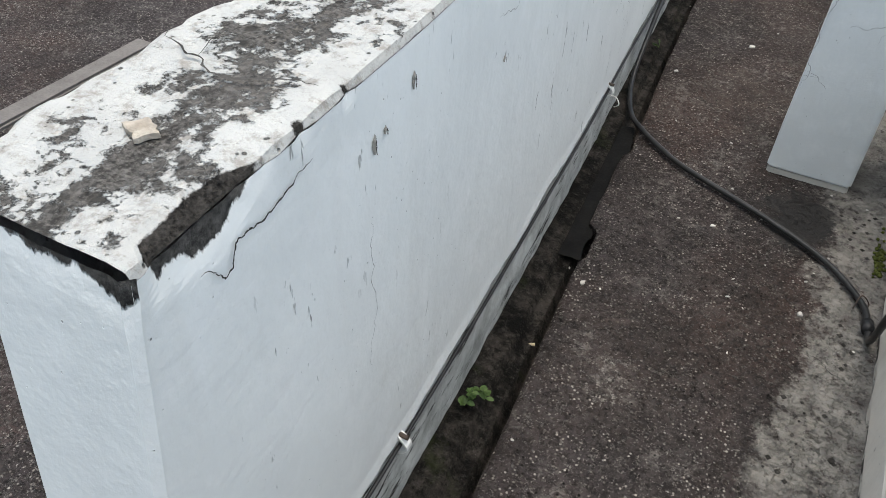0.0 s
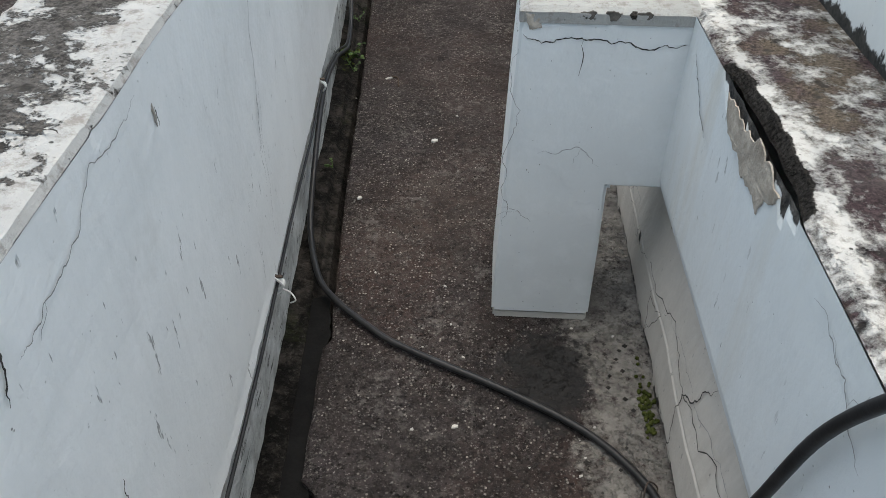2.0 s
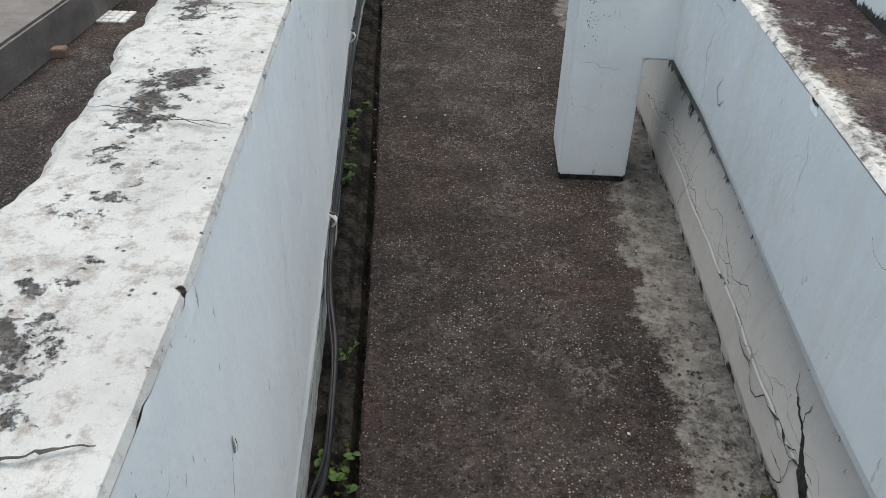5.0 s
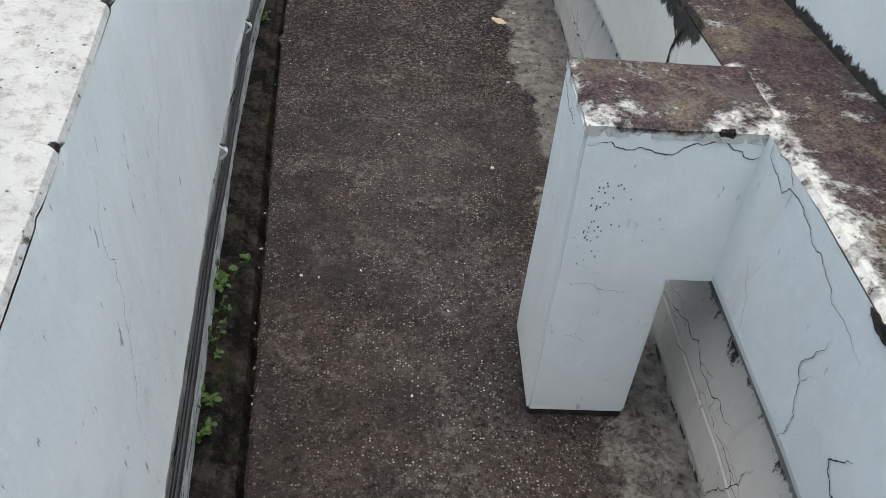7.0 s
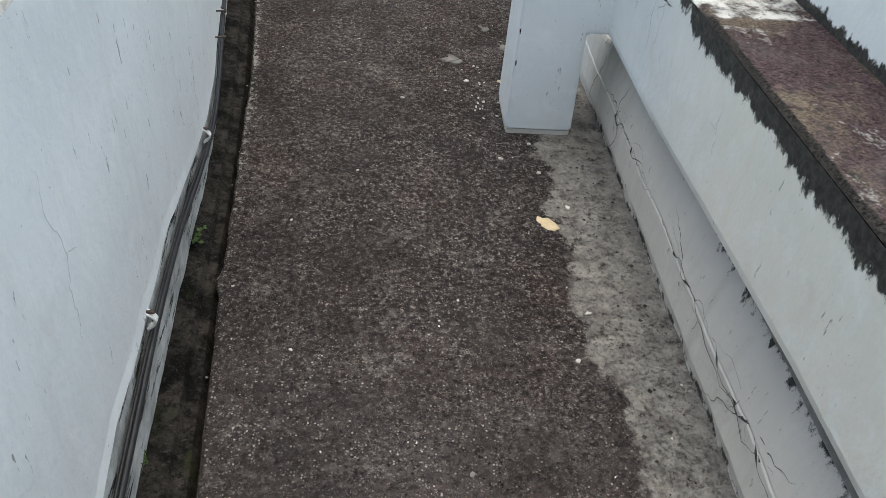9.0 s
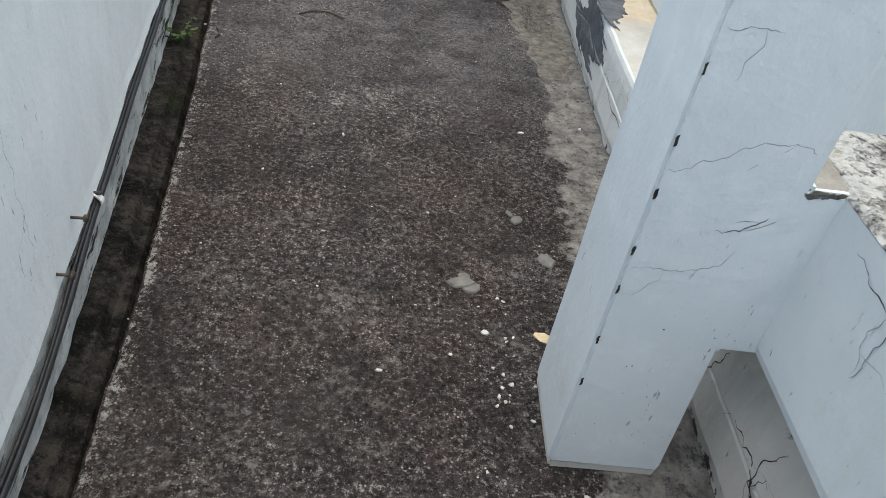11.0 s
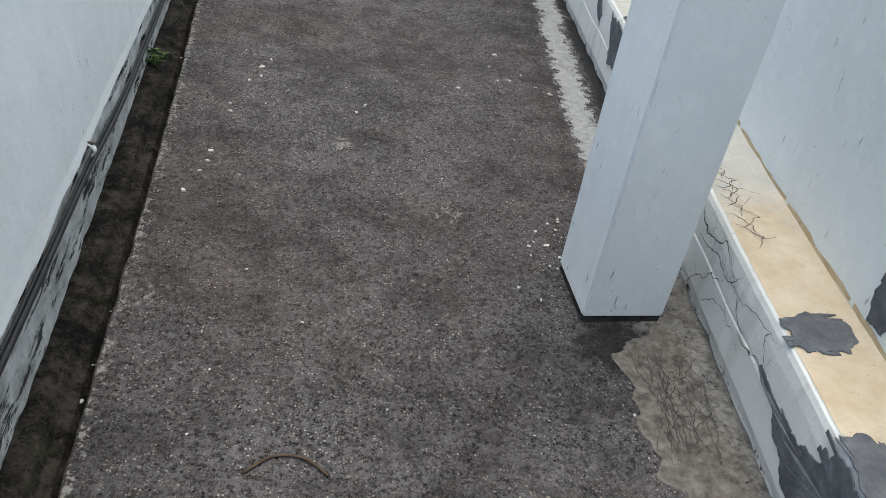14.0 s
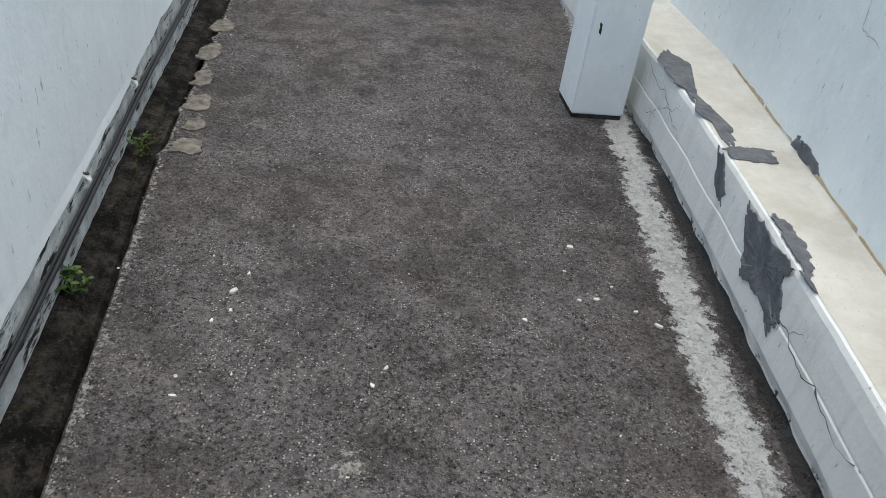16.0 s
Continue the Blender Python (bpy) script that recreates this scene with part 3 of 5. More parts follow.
def left_top(y):
    rows, x0, zt, d, width = left_section(y)
    b = min(1.0, d / 0.02)
    pull = min(0.010, d * 0.2) * b
    out = [(x0 - 0.006 * b, zt - 0.012, dict(bare=b, edge=1)), (x0 - 0.005 - pull, zt - 0.002 - 0.006 * b, dict(bare=b, edge=1))]
    m = 16
    for i in range(1, m + 1):
        u = i / m
        x = x0 - 0.01 - pull - (width - 0.02 - pull) * u
        z = zt + 0.004 * n3(x, y, 0, 9) - 0.003 * n3(x, y, 2, 33) - (0.008 if u == 1 else 0)
        e = max(0.0, 1 - u / 0.36) ** 0.8 + max(0.0, (u - 0.70) / 0.30) + 0.72 * min(1.0, max(0.0, (y - 2.45) / 0.5)) + 0.45 * min(1.0, max(0.0, (1.1 - y) / 0.4)) * (u > 0.45)
        out.append((x, z, dict(bare=b * max(0.0, 1 - u / 0.07), edge=min(1.9, e) - 0.55 * max(0.0, 1 - abs(y - 2.0) / 0.7))))
    out.append((x0 - width, zt - 0.02, dict(bare=0.3, edge=1)))
    for z in (zt - 0.05, zt - 0.2, 0.4, -0.13):
        out.append((x0 - width + (0.075 if z < zt - 0.1 else 0.04) + 0.008 * n3(y, z, 5, 8), z, dict(bare=0, edge=1), flare(y, z)))
    return out


LEFT_Y = steps(0.03, 6.0, 0.015) + steps(6.0, Y1, 0.05)[1:]
wall_left = tagged(strip_mesh("wall_left", LEFT_Y, left_face, WALL_PAINT, close=False), "pale blue-white cracked plaster parapet wall with peeling base", "wall", kind="structure")
coping = strip_mesh("coping", LEFT_Y, left_top, LEFT_TOP, wall_left, "flaking white coping with black mould", close=False)


def left_end():
    """The plastered end of the parapet, facing the start of the walk."""
    rows, x0, zt, d, width = left_section(0.03)
    verts, faces, bare = [], [], []
    nx, nz = 26, 90
    for j in range(nz + 1):
        z = -0.12 + (zt - 0.006 + 0.12) * j / nz
        for i in range(nx + 1):
            u = i / nx
            inset = 0.075 * min(1.0, max(0.0, (zt - 0.04 - z) / 0.03))
            x = x0 + 0.003 - (width - inset) * (1 - u)
            low = 0.012 + 0.016 * n3(x, 2, 0, 14) + 0.03 * max(0.0, u - 0.78) * 3
            b = max(0.0, min(1.0, 0.5 + (low - (zt - z)) / 0.05))
            y = 0.022 + flare(0.03, z) + 0.004 * b * (1 + n3(x, z, 1, 40)) + (0.010 if i == nx else 0.0)
            verts.append((x, y, z))
            bare.append(b)
    for j in range(nz):
        for i in range(nx):
            a = j * (nx + 1) + i
            faces.append((a, a + 1, a + nx + 2, a + nx + 1))
    return mesh_object("wall_end", verts, faces, WALL_PAINT, wall_left, "", dict(bare=bare))


left_end()


def base_section(y):
    x = WALL_X(y)
    top = PAINT_FOOT(y) + 0.008 + 0.006 * n3(y, 3, 0, 8)
    rows = [(x - 0.05, -0.11, {}, flare(y, 0.0)), (x - 0.05, top, {}, flare(y, top)), (x + 0.003, top, {}, flare(y, top))]
    for i in range(1, 7):
        z = top - (top + 0.09) * i / 6
        rows.append((x + 0.003 - 0.008 * i / 6 + 0.005 * n3(y, z, 0, 11), z, {}, flare(y, z)))
    return rows


strip_mesh("base_strip", steps(0.03, Y1, 0.04), base_section, STRIP, wall_left, "bare grey plaster strip at the foot of the wall")


# ---- right side: back wall, kerb with ledge, beam and pillars ----
def back_section(y):
    x, base = BACK_X(y), BEAM_TOP(y) if y < 8.1 else KERB_Z(y)
    rows = [(x + 0.2, -0.12, dict(mould=0)), (x, -0.12, dict(mould=0))]
    for i in range(13):
        z = 0.1 + (base - 0.1) * i / 4 if i < 5 else base + (1.3 - base) * ((i - 4) / 8) ** 2
        m = 1.0 * max(0.0, 1 - abs(z - base) / 0.06) if y < 8.1 else 0.0
        rows.append((x + 0.004 * n3(y, z, 0, 2.2), z, dict(mould=m)))
    # The wall's upper part is unseen; its heights are set to shape the skylight.
    head = 1.35 if y < 8.05 else 2.1
    return [*rows, (x, head, dict(mould=0)), (x + 0.2, head, dict(mould=0))]


wall_right = tagged(strip_mesh("wall_right", steps(Y0, Y1, 0.1), back_section, PILLAR_PAINT), "tall pale blue painted plaster building wall", "wall", kind="structure")


def kerb_section(y):
    x, zt, xb = KERB_X(y), KERB_Z(y), BACK_X(y) + 0.02
    w = 0.006 * n3(y, 3, 0, 3) + 0.003 * n3(y, 6, 0, 14)
    crease = 0.165 + 0.01 * n3(y, 9, 0, 4)
    lean = 0.03 if y < 8.0 else 0.0
    foot = 0.012 * n3(y, 2, 0, 8) + 0.008
    old = 1.0 if y < 8.1 else 0.0
    # high: dirt plus the dark gap under the beam, painted as shade.
    none, low, high = dict(mould=0.0), dict(mould=0.46 + 0.12 * old), dict(mould=0.54 * old)
    return [(xb, -0.1, none), (x + foot, -0.1, low), (x + foot - 0.004 + w, 0.012, low), (x - 0.006 + w, 0.05, dict(mould=0.16 * old)), (x - 0.004 + w, crease - 0.006, dict(mould=0.22 + 0.1 * old)), (x - 0.001 + w, crease, dict(mould=0.34)),
            (x - 0.002 + w, crease + 0.008, dict(mould=0.22)), (x + w + lean * 0.6, crease + (zt - crease) * 0.6, dict(mould=0.20 * old)), (x + 0.004 + w + lean, zt - 0.02, high), (x + 0.010 + w + lean, zt - 0.005, high), (x + 0.022 + w + lean, zt, none)]


def ledge_section(y):
    x, zt, xb = KERB_X(y), KERB_Z(y), BACK_X(y) + 0.01
    w = 0.006 * n3(y, 3, 0, 3) + 0.003 * n3(y, 6, 0, 14)
    rows = [(x + 0.018 + w, zt + 0.0005, {})]
    for i in range(1, 7):
        u = i / 6
        rows.append((x + 0.018 + w + (xb - x - 0.018 - w) * u, zt + 0.003 + 0.022 * max(0.0, u - 0.8) / 0.2 + 0.003 * n3(x + u, y, 0, 8), {}))
    return rows


kerb = tagged(strip_mesh("kerb", steps(Y0, Y1, 0.04), kerb_section, KERB_PAINT), "stained off-white plaster kerb with a cracked crease", "kerb", kind="structure")
# Greyer than the kerb here: the beam's shade is put into the colour.
strip_mesh("ledge", steps(Y0, BEAM_END, 0.08), ledge_section, GRIME_SHADE, kerb, "grey ledge under the beam, shade painted into it", close=False)
strip_mesh("ledge", steps(BEAM_END, Y1, 0.04), ledge_section, CREAM, kerb, "worn cream painted ledge", close=False)


def beam_face_section(y):
    x, lo, hi = BEAM_X(y), BEAM_LO(y), BEAM_TOP(y)
    d = max(0.0, n3(y, 15, 0, 8) - 0.25) * 0.05
    if 1.38 < y < 1.82:
        d = (0.034 + 0.014 * n3(y, 2, 0, 18)) * min(1.0, (y - 1.38) / 0.06, (1.82 - y) / 0.06)
    rows = [(BACK_X(y) + 0.01, lo + 0.01, dict(bare=0, mould=0)), (x + 0.02, lo, dict(bare=0, mould=0)), (x + 0.004, lo + 0.006, dict(bare=0.2, mould=0.2))]
    n = 18
    for i in range(1, n + 1):
        z = lo + 0.006 + (hi - 0.014 - lo) * i / n
        b = 1.0 if hi - z < d else 0.0
        near = 1.75 * max(0.0, 1 - (hi - z) / 0.11) * max(0.0, min(1.0, (y - 5.45) / 0.1, (7.5 - y) / 0.4)) * 0.72 + 0.32 * max(0.0, 1 - abs(y - 5.62 + (hi - z) * 0.2) / 0.05) * (hi - z < 0.24)
        near = max(near, 0.35 * max(0.0, 1 - (hi - z) / 0.03))
        rows.append((x + 0.004 * n3(y, z, 0, 2.5) + b * (0.005 + 0.003 * n3(y, z, 4, 40)), z, dict(bare=b, mould=near)))
    return rows


def beam_top_section(y):
    x, hi = BEAM_X(y), BEAM_TOP(y)
    d = (0.020 + 0.010 * n3(y, 4, 0, 13) + 0.008 * n3(y, 4, 3, 70)) * min(1.0, (y - 1.38) / 0.06, (1.82 - y) / 0.06) if 1.38 < y < 1.82 else 0.0
    e = 0.008 * n3(y, 2, 0, 14)
    algae = max(0.0, min(0.75, (y - 5.45) / 0.1, (7.3 - y) / 0.3))
    rows = [(x + 0.003 + d, hi - 0.009 - d * 0.5, dict(bare=1.0 if d else algae, edge=0.4 if y < 5.35 or y > 7.2 else -0.1)), (x + 0.014 + d, hi + 0.001, dict(bare=0.7 if d else algae * 0.8, edge=0.4 if y < 5.35 or y > 7.2 else -0.1))]
    m = 12
    xb = BACK_X(y) + 0.01
    old = min(1.0, max(0.0, (2.6 - y) / 0.6))
    for i in range(1, m + 1):
        u = i / m
        xx = x + 0.014 + d + (xb - x - 0.014 - d) * u
        edge = (0.6 if y < 4 else 0.45) * max(0.0, 1 - u / (0.22 + e * 8)) + 0.16 * old
        if 5.35 < y < 7.1:
            edge = edge * 0.12 - 0.08
        elif y >= 7.1:
            edge = edge * 0.3 + 0.36
        rows.append((xx, hi + 0.002 + 0.003 * n3(xx, y, 0, 10), dict(bare=0, edge=min(1.0, edge))))
    return rows


beam = tagged(strip_mesh("wall_low_beam", steps(Y0, BEAM_END, 0.02), beam_face_section, BEAM_PAINT, close=False), "cracked pale blue hanging beam between the pillars", "beam", kind="structure")
strip_mesh("slab_top", steps(Y0, BEAM_END, 0.03), beam_top_section, SLAB_TOP, beam, "weathered dark slab top with flaking white edge", close=False)
strip_mesh("beam_end", [BEAM_END - 0.012, BEAM_END], lambda y: [(BEAM_X(y) + 0.006, BEAM_LO(y) + 0.004, {}), (BEAM_X(y) + 0.006, BEAM_TOP(y) - 0.004, {}), (BACK_X(y), BEAM_TOP(y) - 0.004, {}), (BACK_X(y), BEAM_LO(y) + 0.004, {}), (BEAM_X(y) + 0.006, BEAM_LO(y) + 0.004, {})], PILLAR_PAINT, beam)


def worn_box(lo, hi, bevel=0.008, cuts=5, wob=0.003, drop=()):
    """A plastered block with softened, slightly wavy faces. drop: faces left out, as 'top', 'bottom'."""
    bm = bmesh.new()
    bmesh.ops.create_cube(bm, size=1)
    for v in bm.verts:
        v.co = Vector([lo[i] + (v.co[i] + 0.5) * (hi[i] - lo[i]) for i in range(3)])
    bmesh.ops.bevel(bm, geom=bm.edges[:], offset=bevel, segments=2, affect="EDGES")
    long_edges = [e for e in bm.edges if e.calc_length() > 0.1]
    bmesh.ops.subdivide_edges(bm, edges=long_edges, cuts=cuts, use_grid_fill=True)
    for v in bm.verts:
        c = v.co
        v.co = c + Vector((n3(c.x, c.y, c.z, 3), n3(c.x + 9, c.y, c.z, 3), 0)) * wob + Vector((n3(c.x, c.y, c.z, 17), n3(c.x + 9, c.y, c.z, 17), 0)) * wob * 0.5
    return bm


def pillar_shaft(y, outline):
    """Sweeps a closed outline in x and z through the pillar's depth, with softened edges."""
    bm = bmesh.new()
    front = [bm.verts.new((x, y, z)) for x, z in outline]
    face = bm.faces.new(front)
    geo = bmesh.ops.extrude_face_region(bm, geom=[face])["geom"]
    bmesh.ops.translate(bm, verts=[g for g in geo if isinstance(g, bmesh.types.BMVert)], vec=(0, PDEPTH, 0))
    bmesh.ops.recalc_face_normals(bm, faces=bm.faces[:])
    bmesh.ops.bevel(bm, geom=bm.edges[:], offset=0.007, segments=2, affect="EDGES")
    for k in range(18):
        bmesh.ops.bisect_plane(bm, geom=bm.verts[:] + bm.edges[:] + bm.faces[:], plane_co=(0, 0, 0.1 + 0.16 * k), plane_no=(0, 0, 1))
    for v in bm.verts:
        c = v.co.copy()
        v.co = c + Vector((n3(c.x, c.y, c.z, 3), n3(c.x + 9, c.y, c.z, 3), 0)) * 0.003
        if c.y < y + 0.05:
            v.co.y -= BATTER.get(y, 0.0) * max(0.0, 1 - c.z / 0.87)
    return bm


def pillar(y, linked, tall, label):
    top, lo, bx, high = BEAM_TOP(y), BEAM_LO(y), BEAM_X(min(y, 7.9)) + 0.02, 2.4
    ob = tagged(new("pillar"), label, "pillar", "pillars along the passage", "")
    if tall and linked:
        outline = [(PX0, 0.02), (PX1, 0.02), (PX1 - 0.012, lo), (bx, lo), (bx, top - 0.004), (PX1, top - 0.004), (PX1, high), (PX0, high)]
    elif tall:
        outline = [(PX0, 0.02), (PX1, 0.02), (PX1, high), (PX0, high)]
    else:
        outline = [(PX0, 0.02), (PX1, 0.02), (PX1 - 0.006, lo), (bx, lo), (bx, top - 0.012), (PX0 + LEAN.get(y, 0.0), top - 0.012)]
    part("shaft", pillar_shaft(y, outline), PILLAR_PAINT, ob)
    # B, D and E: the base recess's darkness is put in as near-black colour.
    foot = KERB_PAINT if y in (PILLAR_Y[0], PILLAR_Y[2]) else MOULD
    part("foot", worn_box((PX0 + 0.004, y + 0.004 - BATTER.get(y, 0.0), -0.05), (PX1 - 0.004, y + PDEPTH - 0.004, 0.024), 0.005, 2), foot, ob, "recessed foot joint")
    if y in TURNED:
        dx, dy, deg = TURNED[y]
        ob.matrix_basis = pose(PX0 + dx, y + dy, 0, 0, 0, deg) @ pose(-PX0, -y, 0)
    return ob


def pillar_cap(ob, y, material, x0=PX0 - 0.001):
    """The weathered top face of a short pillar."""
    x1, top = BEAM_X(min(y, 7.9)) + 0.03, BEAM_TOP(y)
    verts, faces, bare, edge = [], [], [], []
    nx, ny = 22, 16
    for j in range(ny + 1):
        for i in range(nx + 1):
            u, v = i / nx, j / ny
            rim = i == 0 or j == 0 or j == ny
            x = x0 + (x1 - x0) * u + 0.004 * n3(u * 3, v * 3, y, 3) * (i == 0)
            yy = y + (0.003 if y > 7 else -0.002) + (PDEPTH + 0.003) * v + 0.004 * n3(u * 5, 1, y, 3) * (j == 0 and y < 7)
            verts.append((x, yy, top + 0.002 * n3(x, yy, 0, 12) - 0.008 * rim))
            near = max(0.0, 1 - v / 0.35) + 0.5 * max(0.0, 1 - u / 0.15)
            edge.append(min(1.0, near * (0.8 + 0.8 * n3(x, yy, 7, 9))) * 0.54)
            bare.append(1.0 if j == 0 and y < 7 and n3(x, y, 3, 16) > 0.3 else 0.0)
    n = nx + 1
    for j in range(ny):
        for i in range(nx):
            a = j * n + i
            faces.append((a, a + 1, a + n + 1, a + n))
    k = len(verts)
    ring = [i for i in range(n)] + [j * n + nx for j in range(1, ny + 1)] + [ny * n + i for i in range(nx - 1, -1, -1)] + [j * n for j in range(ny - 1, 0, -1)]
    for i in ring:
        verts.append((verts[i][0], verts[i][1], top - 0.03))
        edge.append(1.0)
        bare.append(0.0)
    for q in range(len(ring)):
        r = (q + 1) % len(ring)
        faces.append((ring[q], ring[r], k + r, k + q))
    mesh_object("cap", verts, faces, material, ob, "", dict(bare=bare, edge=edge))


pillars = []
for i, y in enumerate(PILLAR_Y):
    low = i < 2
    text = ("short pale blue plastered pillar with a cracked head joined to the beam", "short pale blue pillar with a dark algae-stained top", "tall pale blue pillar with cracked link to the beam", "tall plain pale blue square pillar on a dark foot", "tall pale blue square pillar with dark base")[i]
    p = pillar(y, i < 3, not low, text)
    pillars.append(p)
    if low:
        pillar_cap(p, y, PALE_TOP if i == 0 else SLAB_TOP, PX0 - 0.001 + LEAN[y])
    elif i == 2:
        pillar_cap(p, y, GRIME_SHADE, PX1 + 0.004)


# ---- cracks, patches and other wear on the faces ----
def face_map(face):
    """From a face's own two coordinates to the world, with the way out of it."""
    if face == "left":
        return (lambda u, v: Vector((WALL_X(u) + 0.012 + 0.003 * n3(u, v, 0, 2.5), u, v))), Vector((1, 0, 0))
    if face == "beam":
        return (lambda u, v: Vector((BEAM_X(u) + 0.004 * n3(u, v, 0, 2.5), u, v))), Vector((-1, 0, 0))
    if face == "kerb":
        return (lambda u, v: Vector((KERB_X(u) - 0.006 + 0.006 * n3(u, 3, 0, 3) + 0.003 * n3(u, 6, 0, 14) + (0.005 if v > 0.165 else 0.0) + (max(0.0, v - 0.165) * 0.15 if u < 8.0 else 0.0), u, v))), Vector((-1, 0, 0))
    if face == "back":
        return (lambda u, v: Vector((BACK_X(u) + 0.004 * n3(u, v, 0, 2.2), u, v))), Vector((-1, 0, 0))
    if face == "ledge":
        return (lambda u, v: Vector((u, v, KERB_Z(v) + 0.003))), Vector((0, 0, 1))
    if face == "floor":
        return (lambda u, v: Vector((u, v, 0.0025 * n3(u, v, 0, 6) + 0.0015 * n3(u, v, 4, 25)))), Vector((0, 0, 1))
    if face == "slab":
        return (lambda u, v: Vector((u, v, BEAM_TOP(v)))), Vector((0, 0, 1))
    if face == "coping":
        return (lambda u, v: Vector((u, v, WALL_TOP(v) + 0.006 * n3(v, 1, 0, 3)))), Vector((0, 0, 1))
    y = PILLAR_Y["ABCDE".index(face[0])]
    if face.endswith("_side"):
        lean = LEAN.get(y, 0.0)
        return (lambda u, v: Vector((PX0 + 0.001 + lean * v / 0.84, u, v))), Vector((-1, 0, 0))
    batter = BATTER.get(y, 0.0)
    return (lambda u, v: Vector((u, y + 0.001 - batter * max(0.0, 1 - v / 0.87), v))), Vector((0, -1, 0))


OWNER = {"left": wall_left, "beam": beam, "kerb": kerb, "back": wall_right, "ledge": kerb, "floor": floor, "coping": wall_left, "slab": beam,
         "A": pillars[0], "B": pillars[1], "C": pillars[2], "D": pillars[3], "E": pillars[4], "A_side": pillars[0], "B_side": pillars[1], "C_side": pillars[2]}
rng = random.Random(7)


def jag(points, amount, rounds):
    """Breaks a polyline into an uneven one."""
    pts = [Vector(p) for p in points]
    for r in range(rounds):
        out = [pts[0]]
        sway = amount * (0.45 if r == 0 else 1.0)
        for a, b in zip(pts, pts[1:]):
            d = b - a
            side = Vector((-d.y, d.x))
            out += [(a + b) / 2 + side * rng.uniform(-sway, sway) + d * rng.uniform(-0.15, 0.15), b]
        pts = out
    return pts


def crack(face, width, material, *points, branches=1, lift=0.0022):
    put, out = face_map(face)
    lines = [jag(points, 0.19, 4)]
    for b in range(branches):
        base = lines[0][rng.randrange(len(lines[0]) // 4, len(lines[0]) * 3 // 4)]
        ang = rng.uniform(0, 6.28)
        size = rng.uniform(0.03, 0.09)
        lines.append(jag([base, base + Vector((math.cos(ang), math.sin(ang))) * size], 0.25, 2))
    verts, faces = [], []
    for q, pts in enumerate(lines):
        w0 = width * (0.62 if q == 0 else 0.36)
        k = len(verts)
        for i, p in enumerate(pts):
            a, b = pts[max(0, i - 1)], pts[min(len(pts) - 1, i + 1)]
            d = (b - a).normalized() if (b - a).length > 1e-6 else Vector((1, 0))
            taper = min(1.0, 0.25 + 4 * min(i, len(pts) - 1 - i) / len(pts))
            w = w0 * taper * rng.uniform(0.5, 1.35) / 2
            s = Vector((-d.y, d.x)) * w
            for c in (p - s, p + s):
                verts.append(tuple(put(c.x, c.y) + out * lift))
        for i in range(len(pts) - 1):
            faces.append((k + 2 * i, k + 2 * i + 1, k + 2 * i + 3, k + 2 * i + 2))
    return mesh_object("crack", verts, faces, material, OWNER[face])


def patch(name, face, material, points, amount=0.12, thick=0.004, parent=None, label="", rounds=3):
    """An uneven thin coat or bare spot with a ragged rim, lying on a face."""
    put, out = face_map(face)
    rim = jag([*points, points[0]], amount, rounds)[:-1]
    centre = sum(rim, Vector((0, 0))) / len(rim)
    verts, faces, n = [], [], len(rim)
    for scale, h in ((1.0, 0.0), (0.985, thick), (0.8, thick * 1.15), (0.45, thick * 1.2)):
        for p in rim:
            c = centre + (p - centre) * scale
            verts.append(tuple(put(c.x, c.y) + out * (h + 0.0008 + (0.0012 * n3(c.x, c.y, 2, 60) if h else 0))))
    verts.append(tuple(put(centre.x, centre.y) + out * thick * 1.25))
    for r in range(3):
        for i in range(n):
            j = (i + 1) % n
            faces.append((r * n + i, r * n + j, (r + 1) * n + j, (r + 1) * n + i))
    for i in range(n):
        faces.append((3 * n + i, 3 * n + (i + 1) % n, 4 * n))
    ob = mesh_object(name, verts, faces, material, parent or OWNER[face], label)
    return ob


def repair(face, points, run, strokes, label="fresh grey cement repair"):
    """A brushed-on cement coat whose rim trails off in strokes."""
    patch("cement_repair", face, CEMENT, points, 0.20, 0.003, label=label, rounds=4)
    way = Vector(run)
    side = Vector((-way.y, way.x)).normalized()
    pts = [Vector(q) for q in points]
    for q in range(strokes):
        k = rng.randrange(len(pts))
        a = pts[k].lerp(pts[(k + 1) % len(pts)], rng.random())
        d = way * rng.uniform(0.3, 0.75) * rng.choice((-0.5, 1, 1))
        w = side * rng.uniform(0.003, 0.009)
        patch("cement_stroke", face, CEMENT, [a - d * 0.5 - w, a - d * 0.5 + w, a + d * 0.6 + w * 0.8, a + d, a + d * 0.7 - w * 0.6], 0.10, 0.0022, rounds=2)


# parapet
crack("left", 0.0035, CRACK, (0.28, 0.954), (0.237, 0.946), (0.179, 0.941), (0.151, 0.944), (0.137, 0.918), (0.125, 0.915), (0.096, 0.941), branches=0)
crack("left", 0.0018, HAIR, (0.393, 0.784), (0.387, 0.685), (0.379, 0.521), branches=0)
crack("left", 0.0016, HAIR, (2.05, 0.73), (2.01, 0.46), (1.98, 0.30), branches=0)
crack("left", 0.0026, HAIR, (1.414, 0.967), (1.296, 0.958), (1.146, 0.915), (1.076, 0.904), (1.028, 0.903))
crack("left", 0.0022, HAIR, (0.92, 0.892), (0.892, 0.875), (0.817, 0.892), branches=0)
crack("left", 0.006, CRACK, (1.018, 0.971), (1.008, 0.93), (0.99, 0.881), branches=0)
crack("left", 0.0032, CRACK, (2.09, 0.91), (2.04, 0.70), (1.98, 0.44))
